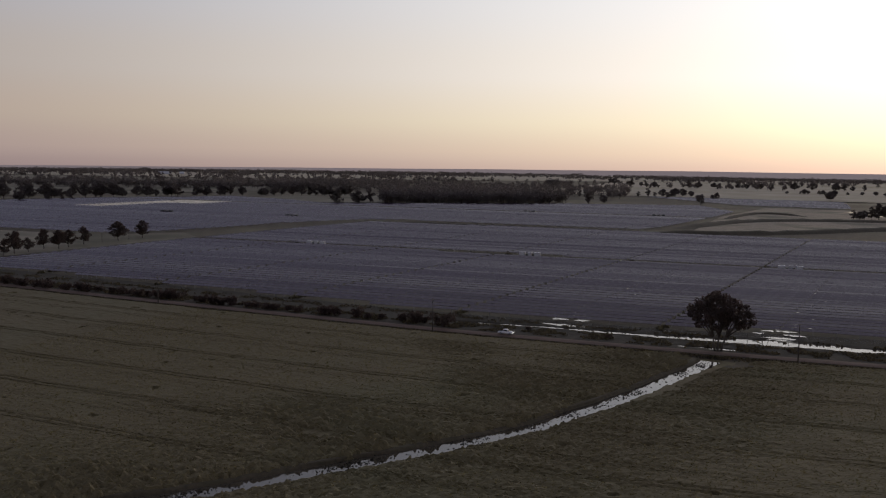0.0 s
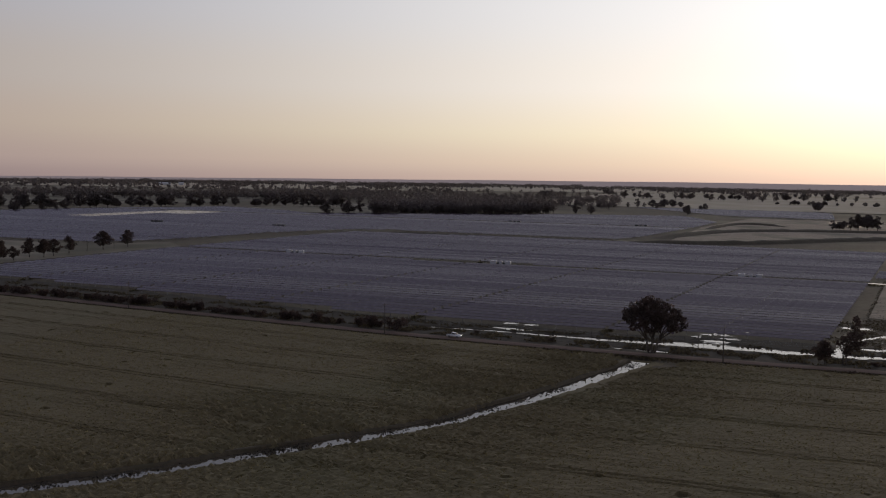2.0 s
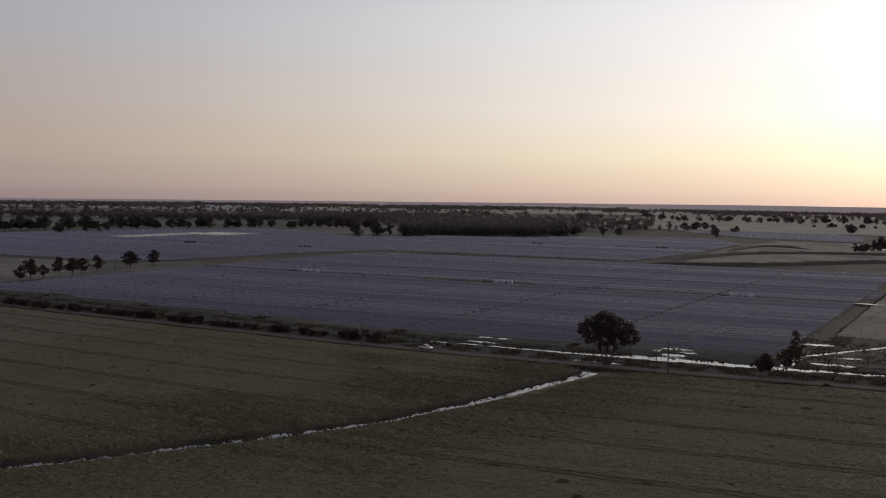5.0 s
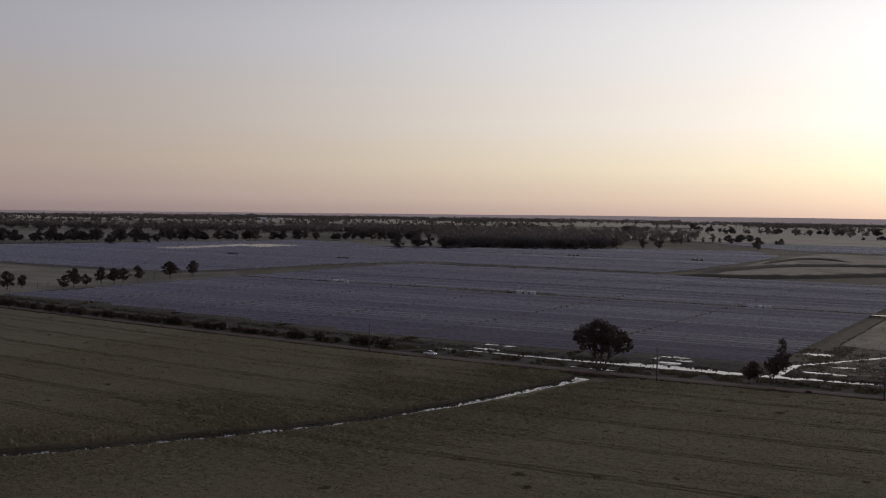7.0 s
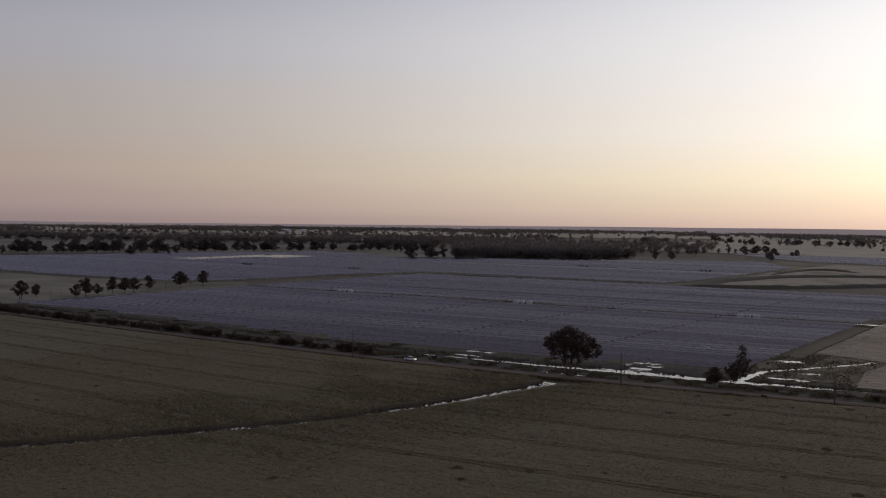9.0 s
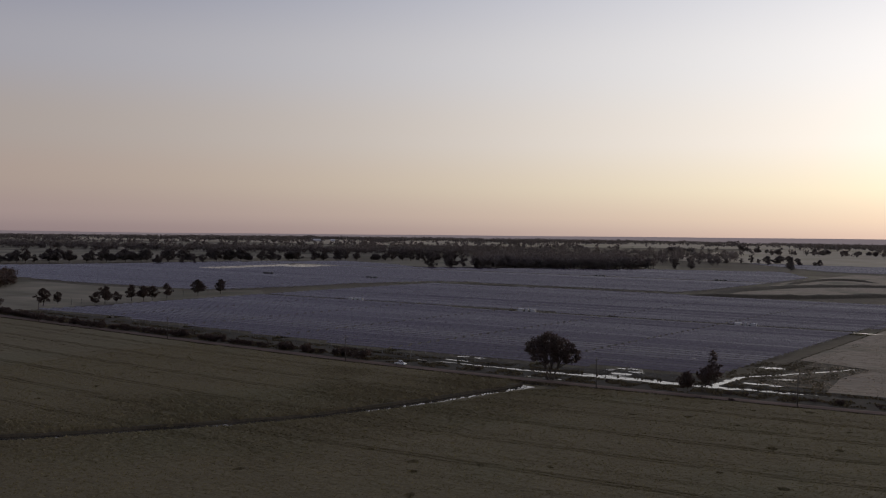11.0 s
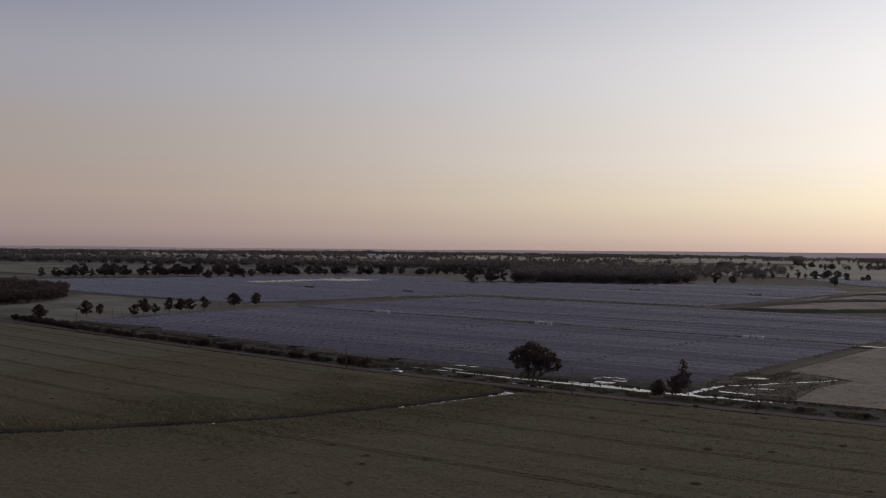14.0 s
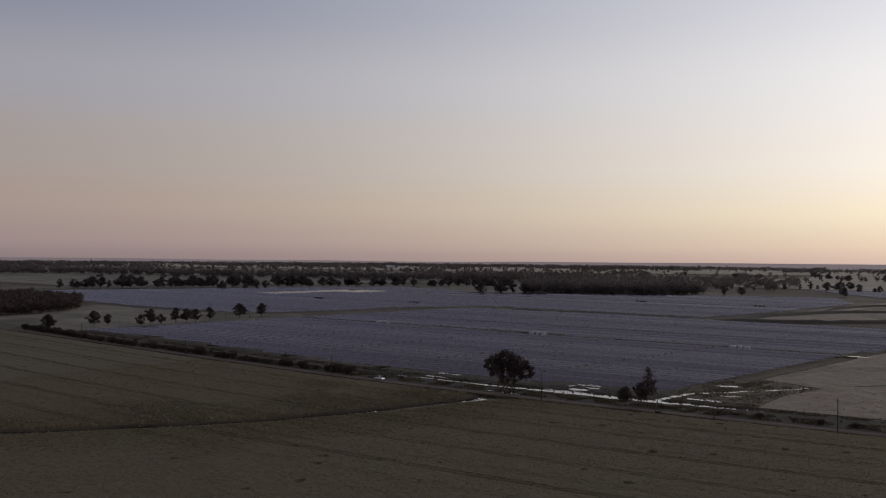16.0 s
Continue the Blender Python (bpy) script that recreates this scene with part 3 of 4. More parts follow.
ROW_TURN = math.degrees(math.atan(ROW_SLOPE))
box_v, box_f = table_box(29.8)
near_tables = sorted([t for t in tables if t[0] == "near"], key=lambda t: t[2] - ROW_SLOPE * t[1])
things_t, rest_t = near_tables[:220], near_tables[220:] + [t for t in tables if t[0] != "near"]
panel_mesh = mesh_np("panel_table", box_v, box_f, M_PANEL)
tube_mesh = bm_mesh("torque_tube", tube(bmesh.new(), [(-14.6, 0, 0), (14.6, 0, 0)], [0.07, 0.07], 6), M_STEEL)
post_mesh = box_mesh("post", M_STEEL, -0.06, 0.06, -0.05, 0.05, 0.0, TUBE_Z + 0.1)
for _, x, y, length, tilt in things_t:
    tr = thing("solar_tracker", x, y, 0.0, ROW_TURN, "long dark blue solar panel table on steel posts", "solar panel", "rows of solar panels")
    part("panel_table", panel_mesh, tr, "blue-black glass panels", pose(0, 0, TUBE_Z, tilt, 0, 0) @ Matrix.Diagonal((length / 29.8, 1, 1, 1)))
    part("torque_tube", tube_mesh, tr, "galvanised steel tube", pose(0, 0, TUBE_Z) @ Matrix.Diagonal((length / 29.8, 1, 1, 1)))
    for px in (-12.5, -6.2, 0, 6.2, 12.5):
        part("post", post_mesh, tr, at=pose(px * length / 29.8, 0, -0.1))
for name, flat, mat, words in (("solar_field", False, M_PANEL, "many parallel rows of dark blue solar panels on open ground"), ("flat_solar_field", True, M_CLEAN, "rows of solar panels lying flat that mirror the bright sky")):
    vs, fs = [], []
    for block, x, y, length, tilt in rest_t:
        if inside(x, y, FLAT) != flat:
            continue
        m = np.array(pose(x, y, TUBE_Z, 2.3 + 0.04 * (tilt - TILT_PANEL) if flat else tilt, 0, ROW_TURN))
        vs.append((box_v * (length / 29.8, 1, 1)) @ m[:3, :3].T + m[:3, 3])
        fs.append(np.array(box_f) + 8 * len(fs))
    tagged(new(name, mesh_np(name, np.concatenate(vs), np.concatenate(fs), mat)), words, "solar panels", kind="stuff")
vs, fs = [], []
pv = np.array([(sx * 0.06, sy * 0.06, z) for z in (0, TUBE_Z) for sx, sy in ((-1, -1), (1, -1), (1, 1), (-1, 1))])
for block, x, y, length, tilt in rest_t:
    if block != "near":
        continue
    for px in (-12.5, -4, 4, 12.5):
        px = px * length / 29.8
        vs.append(pv + (x + px, y + px * ROW_SLOPE, 0))
        fs.append(np.array(box_f) + 8 * (len(vs) - 1))
tagged(new("solar_field_posts", mesh_np("solar_field_posts", np.concatenate(vs), np.concatenate(fs), M_STEEL)), "steel posts under the far panel rows", "posts", kind="stuff")

# grass on the access ways between the tables
def grass(name, places, high, label, mat=None, width=0.5, seed=3, lean=0.35):
    """Upright blades and tufts at places (x, y)."""
    rng = np.random.default_rng(seed)
    p = np.asarray(places, float)
    n = len(p)
    a = rng.uniform(0, math.pi, n)
    w = width * rng.uniform(0.5, 1.3, n)
    h = high * rng.uniform(0.5, 1.4, n)
    z = p[:, 2] if p.shape[1] > 2 else ground_z(p[:, 0], p[:, 1]) - 0.02
    dx, dy = np.cos(a) * w, np.sin(a) * w
    lx, ly = rng.normal(size=n) * h * lean, rng.normal(size=n) * h * lean
    v = np.stack([np.stack([p[:, 0] - dx, p[:, 1] - dy, z], 1), np.stack([p[:, 0] + dx, p[:, 1] + dy, z], 1),
                  np.stack([p[:, 0] + 0.55 * dx + lx, p[:, 1] + 0.55 * dy + ly, z + h], 1), np.stack([p[:, 0] - 0.35 * dx + 0.6 * lx, p[:, 1] - 0.35 * dy + ly, z + 0.8 * h], 1)], 1)
    return tagged(new(name, mesh_np(name, v.reshape(-1, 3), np.arange(4 * n).reshape(n, 4), mat or M_GRASS)), label, "grass", kind="stuff")


rng = np.random.default_rng(12)
spots = []
for k in range(-4, 2):
    n = 4200
    yy = rng.uniform(283, 655, n)
    xx = -113.3 + CELL * k + COL_SLOPE * (yy - 285) + rng.normal(0, 0.45, n)
    keep = wave(xx, yy, 40 + k, 30.0) > -0.75
    spots += list(zip(xx[keep], yy[keep]))
xx = rng.uniform(-340, 35, 2500)
spots += list(zip(xx, 467.5 + 0.025 * (xx + 150) + rng.normal(0, 0.9, 2500)))
spots = [s for s in spots if inside(*s, NEAR)]
M_RANK = material("rank_olive_grass", (0.100, 0.086, 0.048), (0.180, 0.150, 0.086), 0.8, 0.7, 0.0, 0.05, island=0.4, sheer=0.5)
grass("access_grass", spots, 0.75, "rank olive grass on the access ways between panel rows", M_RANK, width=0.5)
xx = rng.uniform(-380, 110, 26000)
off = rng.choice([6.5, 9.5, 13.0, 24.0], 26000) + rng.normal(0, 1.5, 26000)
yy = road_y(xx) + off
zz = ground_z(xx, yy)
keep = (zz > -0.14) & (off > 4.2) & (wave(xx, yy, 51, 14.0) > -0.3 * (off > 8))
grass("verge_grass", np.stack([xx, yy, zz - 0.02], 1)[keep], 0.42, "dark rough grass and weeds on the road verge", width=0.35, seed=5)
xx = rng.uniform(-380, 140, 14000)
yy = road_y(xx) - 4.0 - np.abs(rng.normal(0, 1.6, 14000))
grass("near_verge_grass", np.stack([xx, yy], 1), 0.4, "rough grass between the road and the crop", width=0.3, seed=6)
xx, yy = rng.uniform(15, 52, 3000), rng.uniform(286, 350, 3000)
zz = ground_z(xx, yy)
keep = (zz > -0.13) & (wave(xx, yy, 52, 12.0) > -0.2)
grass("wet_paddock_grass", np.stack([xx, yy, zz - 0.02], 1)[keep], 0.32, "clumped grass standing round the shallow water", width=0.35, seed=8)
M_STRAW = material("straw_tufts", (0.34, 0.275, 0.195), (0.52, 0.43, 0.31), 0.8, 0.8, 0.0, 0.04, island=0.4, sheer=0.4)
xx, yy = rng.uniform(24, 150, 20000), 296 + 190 * rng.uniform(0, 1, 20000) ** 1.3
keep = (xx > 30 + 0.06 * (yy - 296)) & (wave(xx * 0.5, yy, 53, 16.0) > -0.5)
grass("stubble_tufts", np.stack([xx, yy, 0 * xx + 0.14], 1)[keep], 0.16, "short dry straw tufts covering the paddock", M_STRAW, 0.26, seed=11, lean=1.6)
yy = rng.uniform(300, 560, 3500)
xx = 22 + 0.075 * (yy - 300) + rng.uniform(0, 8, 3500)
grass("boundary_grass", np.stack([xx, yy], 1), 0.2, "green grass strip beside the last panel rows", width=0.35, seed=12, lean=1.0)

# puddles standing between the rows
def puddle_mesh(rng):
    n = 22
    a = np.linspace(0, 2 * math.pi, n, endpoint=False)
    r = 1 + 0.28 * np.sin(a * 3 + rng.uniform(0, 6)) + 0.18 * np.sin(a * 5 + rng.uniform(0, 6)) + 0.1 * rng.normal(size=n)
    v = np.concatenate([[(0, 0, 0)], np.stack([np.cos(a) * r, np.sin(a) * r, 0 * a], 1)])
    f = [(0, 1 + k, 1 + (k + 1) % n) for k in range(n)]
    return mesh_np("puddle", v, f, M_WATER)


rng = np.random.default_rng(21)
kinds = [puddle_mesh(rng) for _ in range(5)]
PONDS = [(0, 0, 17, 0.9), (1, 0, 18, 0.9), (-1, 3, 8, 0.7), (0, 22, 3, 0.3), (-2, 7, 4, 0.6), (-3, 8, 3, 0.4), (-1, 25, 2, 0.5), (-2, 25, 2, 0.5), (-4, 5, 3, 0.4)]
for k, first, count, dense in PONDS:
    for i in range(first, first + count):
        for rep in range(4):
            if rng.random() > dense * (1.0 - 0.02 * i):
                continue
            y0 = 285 + PITCH * i + 3.1
            x = -113.3 + CELL * k + COL_SLOPE * (y0 - 285) + 35 + rng.normal(0, 3.2)
            y = y0 + ROW_SLOPE * (x + 150) + rng.normal(0, 0.5)
            if not inside(x, y - 2, NEAR) and i > 1:
                continue
            ob = new("puddle", kinds[int(rng.integers(5))])
            ob.matrix_basis = pose(x, y, 0.16 + 0.004 * rep, 0, 0, 2.4) @ Matrix.Diagonal((rng.uniform(0.8, 2.2), rng.uniform(1.0, 1.9), 1, 1))
            tagged(ob, "shallow bright puddle lying between two panel rows", "puddle", "puddles between the rows")
for x, y, ax, ay in ((-266, 277, 3.5, 0.8), (-255, 276, 6, 0.9), (-240, 276, 4, 0.7), (-228, 275, 3, 0.6), (-9, 466.5, 6, 1.2), (8, 471, 3.5, 1.0), (-137, 466, 5, 0.9), (-62, 469, 3, 1.0), (-228, 466, 3, 0.8), (-100, 476, 3, 0.7), (23, 476, 5, 1.3), (33, 480, 6, 1.5), (-4, 668, 6, 1.5), (10, 672, 9, 1.6), (6, 1068, 5, 4), (20, 1010, 4, 10), (26, 1002, 10, 3)):
    ob = new("puddle", kinds[int(rng.integers(5))])
    ob.matrix_basis = pose(x, y, 0.45 if y > 600 else 0.2, 0, 0, 2.4) @ Matrix.Diagonal((ax, ay, 1, 1))
    tagged(ob, "shallow bright puddle on the grassy service track", "puddle", "puddles on the tracks")


# ---- inverter stations ----
def inverter_station(x, y, paint, words):
    st = thing("inverter_station", x, y, 0.05, ROW_TURN, words, "inverter", "inverter stations")
    st.scale = (0.78, 0.8, 0.86)
    part("pad", box_mesh("pad", M_CONCRETE, -7.6, 7.6, -1.8, 1.8, -0.2, 0.25, bevel=0.03), st, "grey concrete slab")
    for x0, x1 in ((-7.0, -2.9), (-0.9, 1.4), (3.3, 7.0)):
        cab = part("cabinet", box_mesh("cabinet", paint, x0, x1, -1.25, 1.25, 0.25, 2.95, bevel=0.05), st)
        part("roof", box_mesh("roof", paint, x0 - 0.08, x1 + 0.08, -1.33, 1.33, 2.95, 3.07, bevel=0.03), cab)
        n = max(2, int((x1 - x0) / 1.1))
        for k in range(n):
            a = x0 + (x1 - x0) * (k + 0.08) / n
            b = x0 + (x1 - x0) * (k + 0.92) / n
            part("door", box_mesh("door", paint, a, b, -1.29, -1.24, 0.4, 2.75, bevel=0.015), cab)
    for x0, x1 in ((-2.5, -1.2), (1.7, 3.0)):
        tf = part("transformer", box_mesh("transformer", M_DARKBOX, x0, x1, -0.9, 0.9, 0.25, 2.2, bevel=0.06), st, "dark green transformer tank")
        for k in range(6):
            part("fin", box_mesh("fin", M_DARKBOX, x0 + 0.1 + k * 0.2, x0 + 0.15 + k * 0.2, -1.2, -0.9, 0.5, 1.9), tf)
    return st


for x, y in ((-271, 467), (-147, 468), (-22, 469)):
    inverter_station(x, y, M_WHITE, "white steel inverter cabinets beside dark transformers on concrete")
for x, y in ((-523, 655), (-410, 668), (-268, 850), (-152, 860)):
    inverter_station(x, y, M_DARKBOX, "dark green inverter cabinets standing among the panel rows")

# ---- power poles ----
def power_pole(x, y, high=10.0, rz=4.0):
    p = thing("power_pole", x, y, 0.0, rz, "weathered timber power pole with a short crossarm", "power pole", "poles along the road")
    part("shaft", bm_mesh("shaft", tube(bmesh.new(), [(0, 0, -0.3), (0, 0, high * 0.5), (0, 0, high)], [0.19, 0.16, 0.12], 10), M_WOODPOLE, True), p)
    part("crossarm", box_mesh("crossarm", M_WOODPOLE, -0.06, 0.06, -1.05, 1.05, high - 0.75, high - 0.62, bevel=0.015), p, "timber crossarm")
    for s in (-0.9, 0.0, 0.9):
        z0 = high - 0.62 if s else high
        part("insulator", bm_mesh("insulator", tube(bmesh.new(), [(0, s, z0), (0, s, z0 + 0.1), (0, s, z0 + 0.22)], [0.05, 0.08, 0.04], 8), M_PORCELAIN, True), p, "brown porcelain insulator")
    for s in (-1, 1):
        part("brace", bm_mesh("brace", tube(bmesh.new(), [(0, s * 0.12, high - 1.35), (0, s * 0.7, high - 0.72)], [0.025, 0.025], 5), M_STEEL), p, "flat steel brace")
    return p


POLES = [(-420, 272), (-311, 264.5), (-208, 255.5), (-107, 250.2), (-9, 252.8), (51, 256.5), (86, 262.0), (190, 272)]
for x, y in POLES:
    power_pole(x, y)


# ---- wire fence along the ditch ----
FX, FY = [-112, -78, -42, -20, 16], [279.0, 280.2, 281.6, 286.0, 290.5]
fence = thing("wire_fence", 0, 0, 0, 0, "low wire fence with dark timber posts standing in floodwater", "fence")
fence_post = bm_mesh("post", tube(bmesh.new(), [(0, 0, -0.5), (0, 0, 0.6), (0, 0, 1.45)], [0.07, 0.065, 0.06], 7), M_WOODPOLE, True)
for x in np.arange(-112, 17, 5.5):
    part("post", fence_post, fence, at=pose(float(x), float(np.interp(x, FX, FY)), 0))
for x in (-112.0, -20.0, 16.0):
    y = float(np.interp(x, FX, FY))
    part("strainer", bm_mesh("strainer", tube(bmesh.new(), [(x, y, -0.5), (x, y, 1.8)], [0.13, 0.12], 8), M_WOODPOLE, True), fence, "thick corner post")
    part("stay", bm_mesh("stay", tube(bmesh.new(), [(x - 2.4, y - 0.2, 0.1), (x, y, 1.4)], [0.08, 0.08], 6), M_WOODPOLE), fence, "slanting timber stay")
for h in (0.45, 0.85, 1.25):
    part("wire", bm_mesh("wire", tube(bmesh.new(), [(x, y, h) for x, y in zip(FX, FY)], [0.012] * 5, 4), M_STEEL), fence, "thin steel wire")


# ---- the parked car ----
def car(x, y, rz):
    c = thing("car", x, y, 0.20, rz, "white pickup with a covered tray standing on the gravel road", "car")
    c.scale = (0.88, 0.9, 0.9)

    def hull(name, profile, half, mat, inset=0.0, parent=c, label="", bevel=0.07):
        bm = bmesh.new()
        a = [bm.verts.new((px, -half + inset * max(0, pz - 0.9), pz)) for px, pz in profile]
        b = [bm.verts.new((px, half - inset * max(0, pz - 0.9), pz)) for px, pz in profile]
        bm.faces.new(a)
        bm.faces.new(b[::-1])
        for k in range(len(a)):
            bm.faces.new((a[k], b[k], b[(k + 1) % len(a)], a[(k + 1) % len(a)]))
        bmesh.ops.recalc_face_normals(bm, faces=bm.faces)
        bmesh.ops.bevel(bm, geom=bm.edges[:], offset=bevel, segments=2, affect="EDGES")
        return part(name, bm_mesh(name, bm, mat, True), parent, label)

    body = hull("body", [(-2.45, 0.36), (-2.48, 0.95), (-2.40, 1.02), (-0.75, 1.04), (0.98, 1.06), (2.15, 0.96), (2.42, 0.76), (2.44, 0.36)], 0.90, M_CARPAINT, label="white painted body with a rear tray")
    hull("cabin", [(-0.92, 1.0), (-0.70, 1.66), (0.45, 1.68), (1.18, 1.02)], 0.84, M_CARPAINT, 0.22, body, "white roof and pillars", 0.05)
    hull("side_window", [(-0.74, 1.10), (-0.60, 1.56), (0.38, 1.58), (0.88, 1.10)], 0.852, M_CARGLASS, 0.22, body, "dark side glass", 0.01)
    hull("windscreen", [(0.56, 1.58), (1.15, 1.08), (1.20, 1.09), (0.61, 1.61)], 0.68, M_CARGLASS, 0.12, body, "dark windscreen", 0.008)
    hull("rear_window", [(-0.78, 1.58), (-0.92, 1.12), (-0.96, 1.13), (-0.82, 1.60)], 0.64, M_CARGLASS, 0.12, body, "dark rear glass", 0.008)
    part("tray_cover", box_mesh("tray_cover", M_TYRE, -2.30, -1.05, -0.74, 0.74, 1.02, 1.06, bevel=0.015), body, "black soft tray cover")
    for wx in (-1.42, 1.45):
        for s in (-1, 1):
            w = part("wheel", bm_mesh("wheel", tube(bmesh.new(), [(wx, s * 0.70, 0.32), (wx, s * 0.74, 0.32), (wx, s * 0.90, 0.32), (wx, s * 0.93, 0.32)], [0.28, 0.32, 0.32, 0.28], 18), M_TYRE, True), c, "black tyre")
            part("rim", bm_mesh("rim", tube(bmesh.new(), [(wx, s * 0.88, 0.32), (wx, s * 0.945, 0.32)], [0.21, 0.19], 14), M_STEEL, True), w, "alloy rim")
    for s in (-1, 1):
        part("headlight", box_mesh("headlight", M_LAMP, 2.26, 2.50, s * 0.68 - 0.18, s * 0.68 + 0.18, 0.62, 0.80, bevel=0.03), c, "lit headlight")
        part("tail_light", box_mesh("tail_light", M_RED, -2.42, -2.30, s * 0.70 - 0.15, s * 0.70 + 0.15, 0.70, 0.84, bevel=0.03), c, "red tail light")
        part("mirror", box_mesh("mirror", M_CARPAINT, 0.62, 0.78, s * 0.98 - 0.1, s * 0.98 + 0.1, 0.98, 1.12, bevel=0.03), c)
    part("bumper", box_mesh("bumper", M_CARPAINT, 2.28, 2.44, -0.82, 0.82, 0.34, 0.55, bevel=0.05), c)
    return c


car(-87.3, float(road_y(-87.3)) + 0.9, 1.0)


# ---- trees ----
def limbs(bm, rng, base, tips, r0):
    """Stems that fork from a base to the hearts of the crown's lobes."""
    for tip in tips:
        a, b = Vector(base), Vector(tip)
        mid1 = a.lerp(b, 0.35) + Vector((0.25 * rng.normal(), 0.25 * rng.normal(), 0.10 * (b.z - a.z)))
        mid2 = a.lerp(b, 0.7) + Vector((0.3 * rng.normal(), 0.3 * rng.normal(), 0.06 * (b.z - a.z)))
        tube(bm, [a, mid1, mid2, b], [r0, r0 * 0.7, r0 * 0.42, r0 * 0.15], 7)
        for _ in range(2):
            c = b + Vector((rng.normal(), rng.normal(), 0.5 * rng.normal())) * 1.1
            tube(bm, [mid2, mid2.lerp(c, 0.6) + Vector((0, 0, 0.2)), c], [r0 * 0.3, r0 * 0.2, r0 * 0.07], 5)


def tree_meshes(seed, high, wide, clear, lobes, per_m2, leaf, mat, stems=1):
    rng = np.random.default_rng(seed)
    blobs = list(lobes) if isinstance(lobes, list) else []
    lobes = 0 if blobs else lobes
    levels = (rng.permutation(lobes) + rng.uniform(0.2, 0.8, lobes)) / max(lobes, 1)
    for k in range(lobes):
        f = levels[k]
        dome = math.sin(math.pi * (0.20 + 0.72 * f)) ** 0.8
        r = wide * rng.uniform(0.11, 0.18)
        out = max(0.0, wide / 2 * dome - r) * (1.0 if k % 3 else 0.45) * rng.uniform(0.75, 1.1)
        a = 2 * math.pi * rng.random()
        blobs.append((out * math.cos(a), out * math.sin(a), clear + r * 0.6 + (high - clear - 1.3 * r) * f, r, rng.uniform(0.55, 0.8)))
    p = blob_points(rng, blobs, per_m2)
    v, f = leaf_quads(rng, p, leaf)
    bm = bmesh.new()
    for s in range(stems):
        foot = Vector((0.5 * s - 0.25 * (stems - 1), 0, -0.3))
        fork = Vector((rng.normal() * 0.3 + foot.x * 2, rng.normal() * 0.3, clear))
        r0 = 0.022 * high / stems ** 0.5
        tube(bm, [foot, foot.lerp(fork, 0.5) + Vector((0.1 * rng.normal(), 0.1 * rng.normal(), 0)), fork], [r0 * 1.3, r0, r0 * 0.85], 8)
        limbs(bm, rng, fork, [b[:3] for b in blobs[s::stems]], r0 * 0.6)
    return bm_mesh("trunk", bm, M_BARK, True), mesh_np("crown", v, f, mat)


def tree(name, x, y, meshes, label, category="tree", group="", scale=1.0, rz=0.0, wide=1.0):
    t = thing(name, x, y, gz(x, y), rz, label, category, group)
    t.scale = (scale * wide, scale * wide, scale)
    part("trunk", meshes[0], t)
    part("crown", meshes[1], t)
    return t


# the big roadside gum, two-stemmed with a wide uneven crown
rng = np.random.default_rng(5)
LOBES = [(-0.6, 0, 14.4, 2.0, 0.9), (-2.6, 0.5, 13.5, 1.9, 0.85), (1.6, -0.5, 13.5, 2.0, 0.85), (-4.8, 0, 12.3, 1.9, 0.85), (-7.0, 0.2, 11.2, 1.5, 0.8), (-7.5, -0.4, 9.8, 1.1, 0.8), (-5.6, 0.8, 9.0, 1.8, 0.8), (-5.2, -0.6, 7.2, 1.3, 0.8),
         (4.2, 0.6, 12.3, 1.9, 0.85), (6.6, 0, 11.0, 1.8, 0.8), (8.3, 0.3, 9.3, 1.7, 0.8), (9.2, -0.2, 7.6, 1.2, 0.8), (7.8, 0.5, 6.5, 1.2, 0.75), (-2.6, 2.5, 11.0, 2.3, 0.8), (-2.4, -2.6, 10.4, 2.3, 0.8), (1.2, 3, 11.0, 2.3, 0.8),
         (1.6, -3, 10.6, 2.3, 0.8), (4.6, 2.4, 9.2, 2.2, 0.8), (4.8, -2.4, 8.6, 2.1, 0.8), (-2.4, 0.4, 8.0, 1.9, 0.8), (1.4, 0, 8.4, 2.1, 0.8), (5.4, 0, 6.6, 1.4, 0.75), (-1.2, -2.2, 6.4, 1.2, 0.75), (2.0, 2.0, 6.2, 1.3, 0.75)]
big = thing("gum_tree", -29.6, 261.8, gz(-29.6, 261.8), 25, "large dark gum tree with two stems and a spreading crown", "tree")
v, f = leaf_quads(rng, blob_points(rng, LOBES, 135), 0.27)
part("crown", mesh_np("crown", v, f, M_LEAF), big, "dense dark leaves with reddish edges")
for s, lo, hi in ((-0.9, -9, -1.5), (0.3, -1.5, 2.5), (1.7, 2.5, 11)):
    own = [b for b in LOBES if lo < b[0] <= hi]
    bm = bmesh.new()
    foot, fork = Vector((s * 0.6, 0, -0.3)), Vector((s * 1.3, 0, 3.6))
    tube(bm, [foot, foot.lerp(fork, 0.5) + Vector((-0.15, 0.1, 0)), fork], [0.36, 0.27, 0.23], 10)
    limbs(bm, rng, fork, [b[:3] for b in own], 0.2)
    part("trunk", bm_mesh("trunk", bm, M_BARK, True), big, "rough grey stem")

